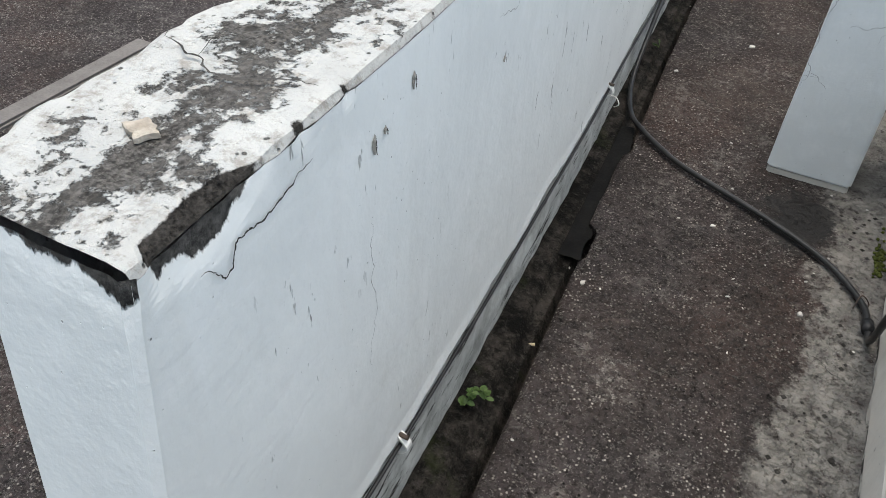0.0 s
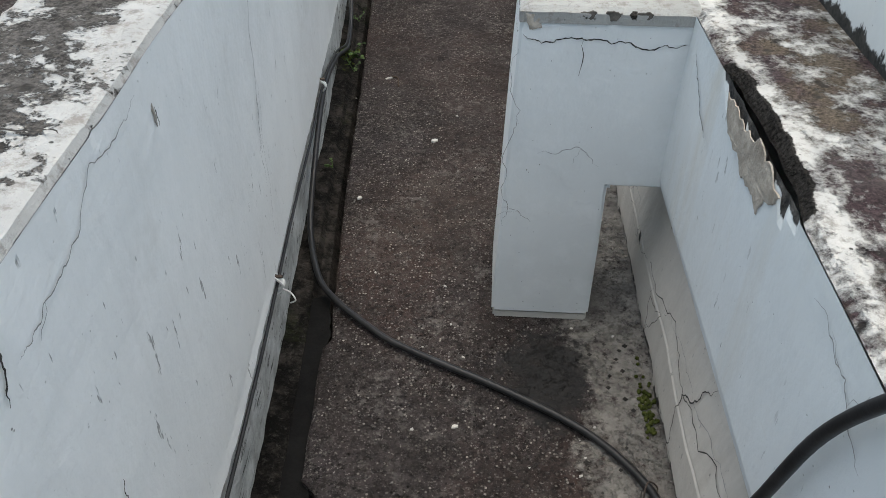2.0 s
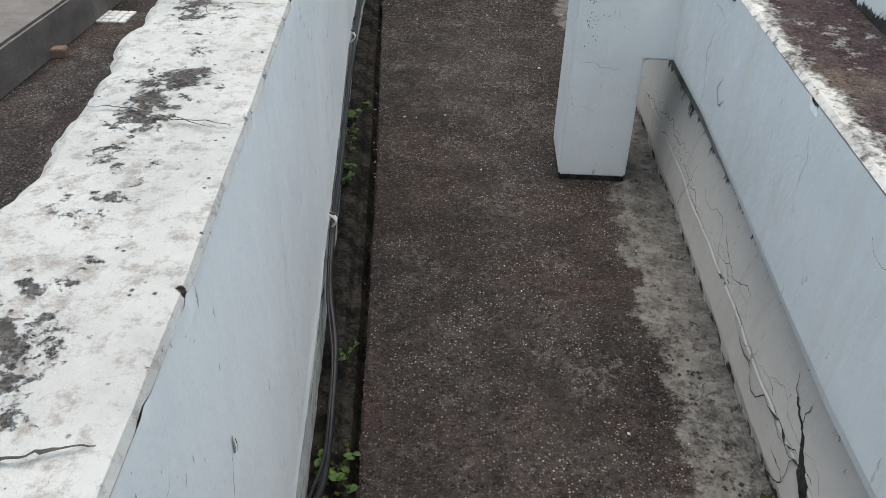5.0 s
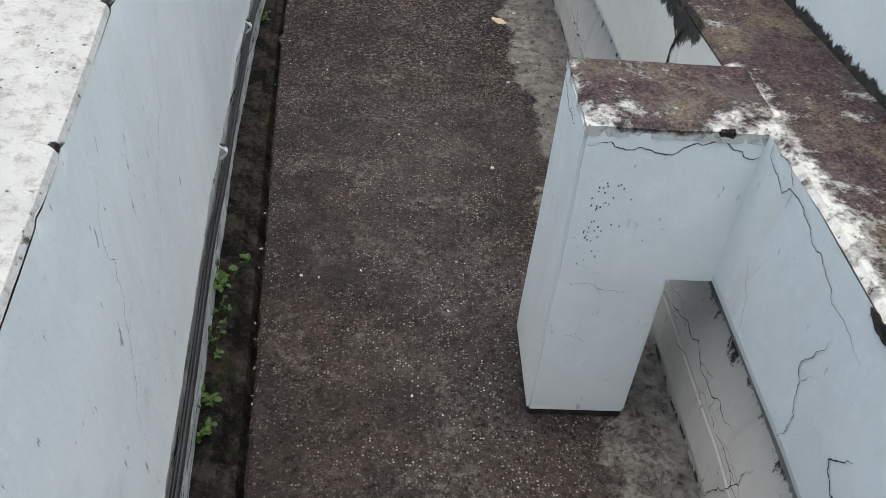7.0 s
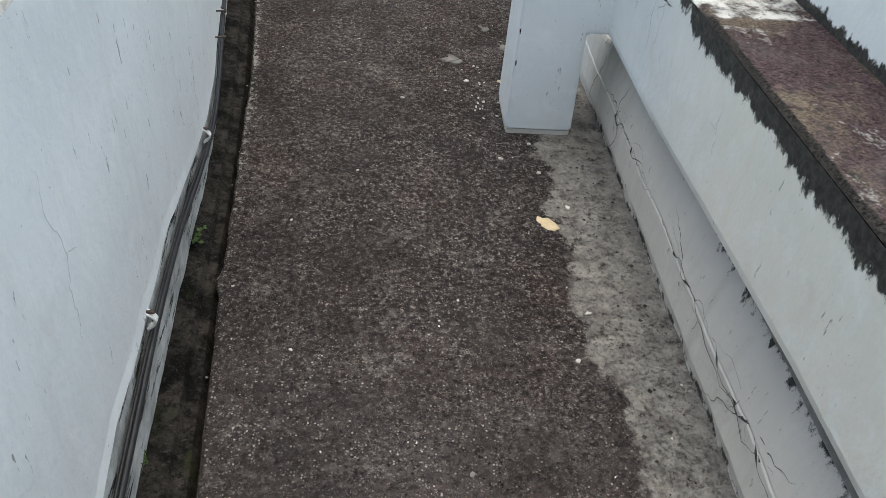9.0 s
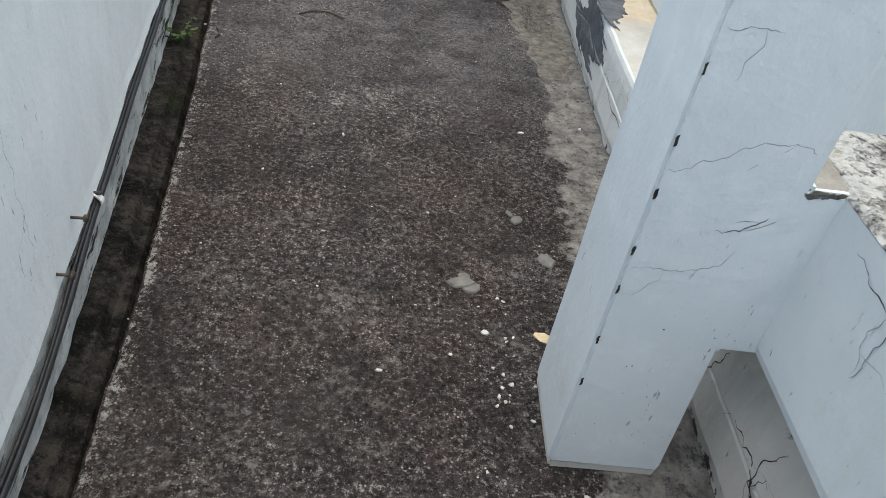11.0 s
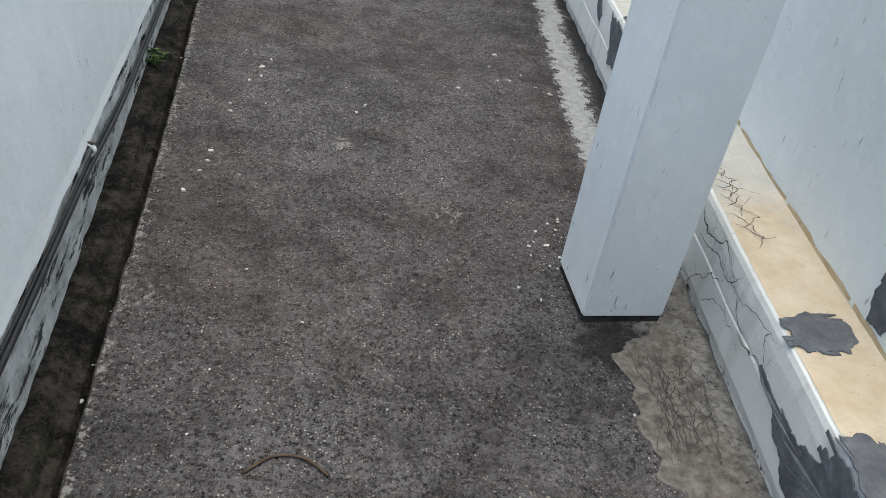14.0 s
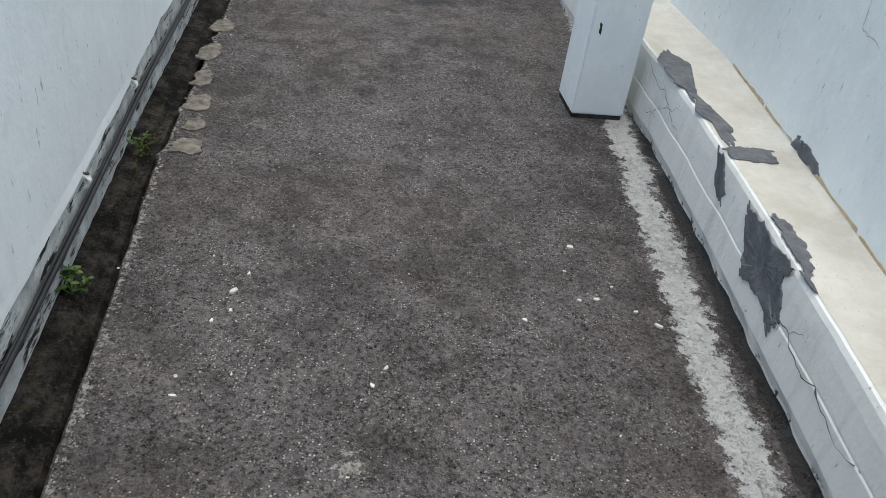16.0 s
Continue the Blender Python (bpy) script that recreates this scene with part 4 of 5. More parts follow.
crack("left", 0.002, CRACK, (3.09, 0.73), (3.03, 0.65), branches=0)
crack("left", 0.0014, HAIR, (2.92, 0.91), (2.78, 0.85))
crack("left", 0.002, HAIR, (4.72, 0.96), (4.67, 0.67), (4.61, 0.43))
crack("left", 0.0016, HAIR, (5.24, 0.93), (5.08, 0.76), (4.91, 0.57))
crack("left", 0.002, HAIR, (6.31, 0.86), (6.32, 0.69), (6.27, 0.54))
crack("left", 0.002, HAIR, (7.54, 0.83), (7.48, 0.44), (7.45, 0.20))
crack("left", 0.0018, HAIR, (7.98, 0.71), (7.97, 0.54), (7.95, 0.31))
crack("left", 0.0014, HAIR, (9.82, 0.53), (9.79, 0.38), (9.76, 0.24), branches=0)
crack("left", 0.0014, HAIR, (12.49, 0.71), (12.42, 0.47))
crack("left", 0.0014, HAIR, (3.6, 0.80), (3.52, 0.55))
for q in range(26):
    y = rng.uniform(0.3, 6.5)
    z = rng.uniform(0.4, 0.9)
    crack("left", rng.uniform(0.0016, 0.004), HAIR if q % 3 else CRACK, (y, z), (y - 0.01, z - rng.uniform(0.01, 0.05)), branches=0)
for y in (0.33, 0.68, 1.25, 1.8, 2.28, 2.85, 3.4, 3.9, 4.3):
    x = WALL_X(y)
    crack("coping", rng.uniform(0.003, 0.007), CRACK, (x - 0.005, y), (x - 0.12, y + rng.uniform(-0.04, 0.04)), (x - 0.24, y + rng.uniform(-0.08, 0.08)), branches=1, lift=0.007)
patch("pebble_stain", "coping", BARE_BEIGE, [(0.14, 0.16), (0.155, 0.18), (0.125, 0.195), (0.11, 0.175)], 0.2, 0.006)

for y, z, h in ((0.512, 0.93, 0.016), (0.408, 0.894, 0.018), (1.46, 0.912, 0.022), (0.435, 0.90, 0.008), (3.09, 0.72, 0.02), (2.62, 0.82, 0.010), (0.86, 0.80, 0.008)):
    patch("paint_pock", "left", GRIME_SHADE, [(y - 0.003, z + h * 0.3), (y + 0.002, z + h * 0.8), (y + 0.004, z), (y + 0.001, z - h * 0.8), (y - 0.003, z - h * 0.4)], 0.3, 0.0012, rounds=2)
    crack("left", 0.004, CRACK, (y, z + h * 0.6), (y + 0.002, z - h * 0.8), branches=0, lift=0.0045)

# hanging beam
crack("beam", 0.0036, CRACK, (3.57, 0.76), (3.07, 0.77), (2.71, 0.75), (2.59, 0.76), (2.44, 0.79))
crack("beam", 0.003, CRACK, (2.77, 0.82), (2.78, 0.75), branches=0)
crack("beam", 0.0034, CRACK, (5.02, 0.865), (5.014, 0.84), (4.97, 0.83), (4.928, 0.815), (4.907, 0.84), (4.87, 0.845), (4.80, 0.83), (4.70, 0.81), (4.55, 0.78))
crack("beam", 0.0028, CRACK, (5.009, 0.862), (4.933, 0.868), (4.907, 0.84), branches=0)
crack("beam", 0.0018, HAIR, (4.929, 0.64), (4.91, 0.61), (4.886, 0.589))
crack("slab", 0.004, CRACK, (1.012, 5.05), (1.061, 5.065), (1.091, 5.074), (1.115, 5.121), (1.145, 5.138), (1.22, 5.15), branches=2, lift=0.006)
crack("beam", 0.0028, CRACK, (4.63, 0.75), (4.66, 0.65), (4.61, 0.58), (4.62, 0.50))
crack("beam", 0.004, CRACK, (4.46, 0.67), (4.50, 0.62), (4.46, 0.585), (4.42, 0.62), branches=0)
crack("beam", 0.0016, HAIR, (4.88, 0.61), (4.86, 0.50))
crack("beam", 0.003, HAIR, (1.28, 0.80), (1.16, 0.79), (1.07, 0.74), branches=2)
crack("beam", 0.004, CRACK, (1.98, 0.79), (1.88, 0.72), (1.82, 0.70), branches=0)
crack("beam", 0.0032, CRACK, (7.765, 0.75), (7.624, 0.722), (7.52, 0.743), (7.474, 0.736), branches=1)
crack("beam", 0.006, CRACK, (7.474, 0.736), (7.386, 0.736), (7.335, 0.741), branches=2)
crack("beam", 0.0028, CRACK, (7.625, 0.789), (7.623, 0.723), (7.636, 0.608), branches=0)
crack("beam", 0.0022, CRACK, (7.474, 0.736), (7.477, 0.682), (7.47, 0.54))
crack("beam", 0.020, MOULD, (5.60, 0.815), (5.645, 0.73), (5.635, 0.585), branches=2)
crack("beam", 0.002, HAIR, (7.40, 0.72), (7.42, 0.58))
crack("beam", 0.002, HAIR, (7.65, 0.74), (7.64, 0.61))
crack("beam", 0.002, HAIR, (3.9, 0.80), (3.85, 0.62))
crack("beam", 0.002, HAIR, (6.9, 0.72), (6.86, 0.58))
patch("bare_plaster", "beam", BARE_BEIGE, [(1.742, 0.80), (1.694, 0.775), (1.639, 0.776), (1.60, 0.758), (1.559, 0.766), (1.524, 0.775), (1.508, 0.755), (1.499, 0.79), (1.47, 0.80), (1.45, 0.825), (1.53, 0.83), (1.62, 0.832), (1.70, 0.83), (1.76, 0.825)], 0.26, 0.002, label="bare beige plaster where the edge broke off")
for q in range(12):
    y = 8.2 + 0.46 * q
    z = KERB_Z(y) + 0.022
    patch("rust_line", "back", OCHRE, [(y, z), (y, z + 0.012), (y + 0.2, z + 0.008), (y + 0.44, z + 0.014), (y + 0.44, z)], 0.06, 0.001)
patch("broken_spot", "beam", MOULD, [(4.60, 0.862), (4.57, 0.845), (4.53, 0.85), (4.55, 0.868)], 0.15, 0.002)

# pillars
crack("A", 0.0042, CRACK, (0.682, 0.79), (0.72, 0.772), (0.80, 0.786), (0.86, 0.775), (0.94, 0.765), (1.010, 0.778), branches=1)
crack("A", 0.002, HAIR, (0.733, 0.51), (0.828, 0.53), (0.873, 0.48))
crack("A", 0.002, HAIR, (0.660, 0.36), (0.733, 0.32))
crack("A", 0.0018, HAIR, (0.675, 0.76), (0.672, 0.55), (0.667, 0.3), branches=0)
crack("A_side", 0.004, CRACK, (2.06, 0.79), (2.15, 0.77), (2.28, 0.79), branches=1)
patch("bare_plaster", "A", BARE_BEIGE, [(0.684, 0.835), (0.709, 0.832), (0.719, 0.805), (0.694, 0.80)], 0.12, 0.002)
for x in (0.79, 0.84, 0.90):
    patch("chipped_edge", "A", MORTAR, [(x, 0.838), (x + 0.034, 0.838), (x + 0.026, 0.826), (x + 0.012, 0.822)], 0.28, 0.002)
crack("B", 0.0036, CRACK, (0.655, 0.821), (0.70, 0.829), (0.742, 0.813), (0.83, 0.811), (0.867, 0.836), (0.928, 0.836), (0.986, 0.807), (0.996, 0.814), branches=0)
crack("B", 0.0018, HAIR, (0.676, 0.47), (0.757, 0.45), (0.827, 0.45))
crack("B", 0.0016, HAIR, (0.70, 0.30), (0.76, 0.28), branches=0)
crack("B_side", 0.004, CRACK, (5.07, 0.83), (5.2, 0.80), (5.29, 0.83))
for q in range(46):
    x, z = 0.685 + abs(rng.gauss(0, 0.035)), rng.uniform(0.52, 0.74)
    patch("paint_pit", "B", CRACK, [(x, z), (x + 0.0025, z + 0.001), (x + 0.003, z - 0.003), (x + 0.0005, z - 0.0035)], 0.2, 0.0008, rounds=1)
crack("C", 0.002, HAIR, (0.662, 1.04), (0.748, 1.04))
crack("C", 0.0022, HAIR, (0.66, 0.801), (0.755, 0.846), (0.842, 0.874), (0.89, 0.863))
crack("C", 0.0032, CRACK, (0.78, 0.696), (0.82, 0.699), (0.857, 0.745), (0.885, 0.78), branches=2)
crack("C", 0.009, CRACK, (0.857, 0.745), (0.885, 0.78), (0.899, 0.798), branches=0)
crack("C", 0.002, HAIR, (0.657, 0.594), (0.743, 0.602), (0.813, 0.62), (0.828, 0.657))
for z in (0.30, 0.42, 0.55, 0.64, 0.76, 0.86, 0.98):
    patch("chipped_edge", "C", MOULD, [(0.6545, z), (0.659, z + 0.004), (0.659, z - 0.016), (0.655, z - 0.018)], 0.15, 0.0016, rounds=2)
patch("chipped_edge", "C", MORTAR, [(0.890, 0.790), (0.93, 0.795), (0.965, 0.793), (0.95, 0.784), (0.92, 0.785), (0.90, 0.778)], 0.3, 0.002)
patch("chipped_edge", "E", MOULD, [(0.69, 0.46), (0.70, 0.45), (0.70, 0.40), (0.69, 0.42)], 0.15, 0.0016, rounds=2)

# kerb
crack("kerb", 0.010, CRACK, (3.72, 0.30), (3.61, 0.22), (3.50, 0.16), (3.36, 0.02))
patch("broken_gap", "kerb", MOULD, [(3.63, 0.235), (3.55, 0.185), (3.48, 0.14), (3.40, 0.06), (3.37, 0.02), (3.393, 0.015), (3.425, 0.06), (3.50, 0.127), (3.57, 0.177)], 0.2, 0.0015, label="black broken gap in the kerb")
crack("kerb", 0.014, MOULD, (3.30, 0.30), (3.24, 0.21), (3.14, 0.12), (3.06, 0.02), branches=2)
crack("kerb", 0.006, CRACK, (3.36, 0.03), (3.17, 0.08), (3.01, 0.14), branches=2)
crack("kerb", 0.005, CRACK, (4.57, 0.25), (4.06, 0.17), (3.70, 0.165), (3.5, 0.16), branches=2)
crack("kerb", 0.004, CRACK, (4.35, 0.27), (4.20, 0.22), (4.04, 0.24), branches=2)
crack("kerb", 0.005, CRACK, (3.66, 0.02), (3.59, 0.08), (3.67, 0.10))
crack("kerb", 0.004, CRACK, (5.30, 0.20), (5.0, 0.21), (4.81, 0.24), branches=2)
crack("kerb", 0.004, CRACK, (4.78, 0.03), (4.72, 0.15), (4.70, 0.27))
crack("kerb", 0.006, CRACK, (8.124, 0.0), (8.09, 0.10), (8.053, 0.185), (8.021, 0.262), branches=1)
crack("kerb", 0.006, CRACK, (7.745, 0.0), (7.689, 0.134), (7.754, 0.158), (7.729, 0.288), branches=1)
crack("kerb", 0.006, CRACK, (7.928, 0.158), (7.746, 0.165), (7.605, 0.171), (7.338, 0.175), branches=1)
crack("kerb", 0.006, CRACK, (9.55, 0.165), (9.1, 0.17), (8.75, 0.165), branches=2)
crack("kerb", 0.005, CRACK, (11.01, 0.295), (10.99, 0.198), (10.997, 0.133), branches=2)
crack("kerb", 0.006, CRACK, (10.99, 0.27), (10.90, 0.22), (10.777, 0.285), (10.70, 0.25), branches=4)
crack("kerb", 0.005, CRACK, (10.95, 0.19), (10.82, 0.21), (10.705, 0.208), (10.62, 0.27), branches=4)
crack("kerb", 0.0045, CRACK, (10.705, 0.208), (10.85, 0.10), (10.93, 0.01), branches=1)
crack("kerb", 0.004, CRACK, (10.70, 0.24), (10.576, 0.178), (10.506, 0.152), (10.351, 0.182), (10.424, 0.245), (10.40, 0.29), branches=2)
crack("kerb", 0.003, CRACK, (10.74, 0.28), (10.57, 0.22), (10.35, 0.27), branches=3)
crack("kerb", 0.003, CRACK, (10.80, 0.05), (10.66, 0.14), (10.5, 0.12), branches=2)
crack("kerb", 0.004, CRACK, (13.83, 0.31), (13.52, 0.25), (13.25, 0.17), branches=3)
crack("kerb", 0.004, CRACK, (13.7, 0.10), (13.50, 0.20), (13.3, 0.28), branches=2)
crack("kerb", 0.005, CRACK, (12.34, 0.165), (11.98, 0.16), (11.60, 0.165))
crack("kerb", 0.004, CRACK, (1.97, 0.02), (1.99, 0.15), (1.9, 0.17))
crack("kerb", 0.005, CRACK, (1.624, 0.0), (1.63, 0.1), (1.647, 0.19), (1.582, 0.246), (1.54, 0.34), branches=0)
crack("kerb", 0.008, CRACK, (1.16, 0.25), (1.13, 0.33), (1.10, 0.36))
crack("kerb", 0.0035, CRACK, (2.016, 0.01), (1.93, 0.12), (1.874, 0.20), branches=0)
for q in range(10):
    a, b = 2.2 + 0.56 * q, 2.2 + 0.56 * (q + 1)
    crack("kerb", 0.0028, CRACK if q % 3 else HAIR, (b, 0.172), ((a + b) / 2, 0.176), (a, 0.170), branches=0)
    crack("kerb", 0.002, HAIR, (b - 0.05, 0.188), (a + 0.1, 0.184), branches=1)
crack("kerb", 0.004, CRACK, (2.25, 0.175), (1.90, 0.20), (1.61, 0.205), (1.32, 0.26), (1.07, 0.31), (0.8, 0.33), branches=1)
crack("kerb", 0.002, HAIR, (1.9, 0.215), (1.6, 0.225), (1.3, 0.28), (1.1, 0.32))
crack("kerb", 0.004, CRACK, (6.6, 0.05), (6.4, 0.17), (6.2, 0.24), branches=2)
crack("kerb", 0.004, CRACK, (7.1, 0.25), (6.8, 0.17), (6.3, 0.165), branches=2)
for q in range(12):
    y = 8.75 + 0.09 * q + rng.uniform(-0.03, 0.03)
    crack("kerb", 0.0018, HAIR, (y, 0.28), (y - 0.03, 0.23), (y + rng.uniform(-0.08, 0.08), 0.185))
crack("back", 0.004, HAIR, (12.80, 0.95), (12.78, 0.82), (12.65, 0.81), branches=2)
for q in range(9):
    y = 10.42 + 0.05 * q
    crack("ledge", 0.004, CRACK, (1.04 + 0.05 * rng.random(), y + 0.30), (1.08 + 0.06 * rng.random(), y + 0.36), (1.03, y + 0.42))

for q in range(120):
    y = rng.choice((rng.uniform(3.2, 4.1), rng.uniform(5.4, 7.7), rng.uniform(0.9, 2.0)))
    x, c = rng.uniform(0.86, 1.0), rng.uniform(0.003, 0.008)
    patch("dark_pore", "floor", MOULD, [(x - c, y), (x, y + c), (x + c, y), (x, y - c)], 0.2, 0.0008, rounds=1)
for q in range(8):
    y = rng.uniform(0.9, 7.6)
    crack("floor", 0.0025, CRACK, (0.88, y), (0.94, y + rng.uniform(-0.05, 0.05)), (1.01, y + rng.uniform(-0.08, 0.08)), branches=2)
for face in ("A", "B", "C", "D"):
    for q in range(12):
        x, z, c = rng.uniform(0.67, 0.89), rng.uniform(0.08, 0.76), rng.uniform(0.0008, 0.0022)
        patch("paint_pit", face, CRACK, [(x, z), (x + c, z + c * 0.4), (x + c, z - c), (x, z - c)], 0.2, 0.0008, rounds=1)

# grey cement repairs
repair("ledge", [(1.025, 10.066), (1.088, 10.077), (1.131, 10.001), (1.12, 9.877), (1.095, 9.781), (1.041, 9.707), (1.024, 9.728), (1.02, 9.757), (1.02, 9.892)], (0.03, -0.11), 12)
repair("kerb", [(10.329, 0.172), (10.274, 0.179), (10.142, 0.181), (10.044, 0.248), (10.028, 0.29), (9.903, 0.293), (9.777, 0.268), (9.719, 0.242), (9.616, 0.188), (9.677, 0.145), (9.823, 0.127), (9.961, 0.068), (10.106, 0.071), (10.18, 0.113)], (-0.16, -0.02), 16)
repair("kerb", [(10.00, 0.10), (9.95, 0.15), (9.86, 0.12), (9.80, 0.09), (9.74, 0.075), (9.86, 0.07)], (-0.14, 0.0), 8)
repair("ledge", [(1.026, 10.427), (1.135, 10.459), (1.216, 10.436), (1.218, 10.372), (1.166, 10.32), (1.055, 10.312), (1.03, 10.339)], (0.07, 0.01), 10)
repair("back", [(10.414, 0.335), (10.442, 0.456), (10.422, 0.616), (10.415, 0.743), (10.395, 0.80), (10.35, 0.77), (10.341, 0.683), (10.341, 0.586), (10.342, 0.483), (10.346, 0.345)], (0.005, 0.10), 12, "grey cement strip down the wall")
crack("back", 0.006, CRACK, (10.40, 0.79), (10.41, 0.86), (10.36, 0.92), (10.34, 0.99), branches=2)
repair("ledge", [(1.015, 12.42), (1.06, 12.36), (1.055, 12.22), (1.04, 12.14), (1.00, 12.08), (1.005, 12.3)], (0.0, -0.10), 8)
repair("kerb", [(12.52, 0.30), (12.48, 0.22), (12.40, 0.12), (12.14, 0.13), (12.10, 0.17), (12.18, 0.25), (12.14, 0.328), (12.40, 0.328)], (-0.06, -0.05), 10)
repair("ledge", [(1.0, 12.86), (1.165, 12.88), (1.17, 12.79), (1.0, 12.79)], (0.06, 0.0), 6)
repair("kerb", [(12.88, 0.33), (12.80, 0.22), (12.74, 0.20), (12.70, 0.24), (12.80, 0.328)], (-0.04, -0.04), 6)
repair("back", [(12.93, 0.36), (12.90, 0.40), (12.74, 0.40), (12.66, 0.37), (12.70, 0.355)], (-0.05, 0.01), 6)
repair("ledge", [(0.99, 13.85), (1.03, 13.8), (1.03, 13.4), (1.05, 13.1), (1.06, 12.93), (1.005, 12.93), (0.985, 13.4)], (0.0, -0.12), 8)
patch("cracked_mortar", "floor", MORTAR, [(0.706, 10.545), (0.813, 10.657), (0.896, 10.718), (0.955, 10.5), (0.97, 10.265), (0.98, 9.99), (0.95, 9.80), (0.86, 9.75), (0.802, 9.938), (0.799, 10.119), (0.731, 10.305)], 0.30, 0.003, label="cracked grey mortar patch at the pillar foot", rounds=4)
for q in range(16):
    crack("floor", 0.003, CRACK, (0.76 + 0.2 * rng.random(), 10.6), (0.8 + 0.15 * rng.random(), 10.4), (0.75 + 0.2 * rng.random(), 10.2), branches=2, lift=0.007)
patch("wet_silt", "floor", WET, [(0.175, 1.36), (0.285, 1.36), (0.265, 1.60), (0.235, 1.98), (0.20, 2.12), (0.13, 2.1), (0.14, 1.7)], 0.10, 0.001)
bpy.data.objects["wet_silt"].location.z = -0.022


# ---- hose, cable and clips along the parapet ----
def tube(name, pts, radius, material, parent=None, label="", sides=10, sub=8):
    """A smooth round tube through the points."""
    p = [Vector(q) for q in pts]
    path = []
    for i in range(len(p) - 1):
        a, b, c, d = p[max(0, i - 1)], p[i], p[i + 1], p[min(len(p) - 1, i + 2)]
        for k in range(sub):
            t = k / sub
            path.append(0.5 * ((2 * b) + (c - a) * t + (2 * a - 5 * b + 4 * c - d) * t * t + (3 * b - a - 3 * c + d) * t ** 3))
    path.append(p[-1])
    verts, faces = [], []
    side = None
    for i, c in enumerate(path):
        d = (path[min(len(path) - 1, i + 1)] - path[max(0, i - 1)]).normalized()
        ref = side if side else (Vector((0, 0, 1)) if abs(d.z) < 0.9 else Vector((1, 0, 0)))
        side = (ref - d * ref.dot(d)).normalized()
        other = d.cross(side)
        for k in range(sides):
            a = 2 * math.pi * k / sides
            verts.append(tuple(c + (side * math.cos(a) + other * math.sin(a)) * radius))
    for i in range(len(path) - 1):
        for k in range(sides):
            j = (k + 1) % sides
            faces.append((i * sides + k, i * sides + j, (i + 1) * sides + j, (i + 1) * sides + k))
    faces.append(tuple(range(sides))[::-1])
    faces.append(tuple(range((len(path) - 1) * sides, len(path) * sides)))
    return mesh_object(name, verts, faces, material, parent, label, smooth=True)


def along_wall(y, z, off):
    return (WALL_X(y) + off, y, z)


def wire_z(y):
    """The thin cable keeps to the paint's foot at first and then lies on the hose."""
    u = min(1.0, max(0.0, (y - 2.3) / 0.4))
    return (PAINT_FOOT(y) - 0.012 + 0.006 * n3(y, 8, 0, 2.3)) * (1 - u) + (HOSE_Z(y) + 0.0145 + 0.004 * n3(y, 8, 0, 2.3)) * u


hose = tagged(new("hose"), "black rubber hose lying across the floor and clipped along the wall", "hose")
wall_run = [along_wall(y, HOSE_Z(y), 0.020 + (0.02 if 3.5 < y < 4.0 else 0.0)) for y in steps(2.95, 4.4, 0.145) + steps(4.7, 9.0, 0.33) + steps(9.4, 18.6, 0.5)]
tube("tube", [(1.16, 0.45, 0.862), (1.19, 0.66, 0.868), (1.12, 0.90, 0.95), (1.025, 1.00, 0.965), (1.00, 1.045, 0.90), (1.00, 1.128, 0.733), (1.00, 1.185, 0.516), (1.008, 1.28, 0.20), (1.02, 1.38, 0.035), (1.015, 1.45, 0.022), (0.99, 1.54, 0.018), (0.88, 1.665, 0.018), (0.70, 1.775, 0.018), (0.43, 1.905, 0.018), (0.332, 1.974, 0.018), (0.235, 2.064, 0.016), (0.165, 2.17, 0.008), (0.106, 2.36, 0.03),
              (0.090, 2.55, 0.125), (0.068, 2.80, 0.186), *wall_run], 0.0088, RUBBER, hose)
tube("joint", [(1.017, 1.425, 0.026), (1.013, 1.46, 0.022)], 0.016, RUBBER, hose, sub=2)
tube("wire_tie", [(0.975, 1.50, 0.02), (0.985, 1.53, 0.045), (1.01, 1.535, 0.02), (1.0, 1.51, 0.004)], 0.002, STEEL, hose, sides=6, sub=5)
cable = tagged(new("cable"), "thin black cable fixed along the foot of the wall", "cable")
tube("wire", [along_wall(y, wire_z(y), 0.016 + (0.02 if 3.5 < y < 4.0 else 0.0)) for y in steps(0.3, 2.6, 0.46) + steps(2.8, 4.4, 0.16) + steps(4.7, 18.0, 0.35)], 0.0042, RUBBER, cable, sides=8, sub=5)


def wall_clip(y, label):
    """A white saddle clip with its nail."""
    z = PAINT_FOOT(y) - 0.014
    ob = tagged(new("cable_clip"), label, "clip", "clips along the wall")
    ob.location = along_wall(y, z, 0.0)
    bm = bmesh.new()
    n = 9
    prof = [(0.012 + 0.022 * math.sin(math.pi * i / (n - 1)), -0.028 + 0.056 * i / (n - 1)) for i in range(n)]
    rows = []
    for dy in (-0.009, 0.009):
        rows.append([bm.verts.new((x, dy, zz)) for x, zz in prof])
        rows.append([bm.verts.new((x - 0.004, dy, zz * 0.86)) for x, zz in prof])
    for i in range(n - 1):
        bm.faces.new((rows[0][i], rows[0][i + 1], rows[2][i + 1], rows[2][i]))
        bm.faces.new((rows[1][i], rows[3][i], rows[3][i + 1], rows[1][i + 1]))
        bm.faces.new((rows[0][i], rows[1][i], rows[1][i + 1], rows[0][i + 1]))
        bm.faces.new((rows[2][i], rows[2][i + 1], rows[3][i + 1], rows[3][i]))
    part("saddle", bm, CLIPMAT, ob)
    bm = bmesh.new()
    bmesh.ops.create_cone(bm, cap_ends=True, segments=10, radius1=0.0055, radius2=0.0045, depth=0.03, matrix=pose(0.016, 0, 0.024, 0, 90, 0))
    part("nail", bm, STEEL, ob)
    return ob


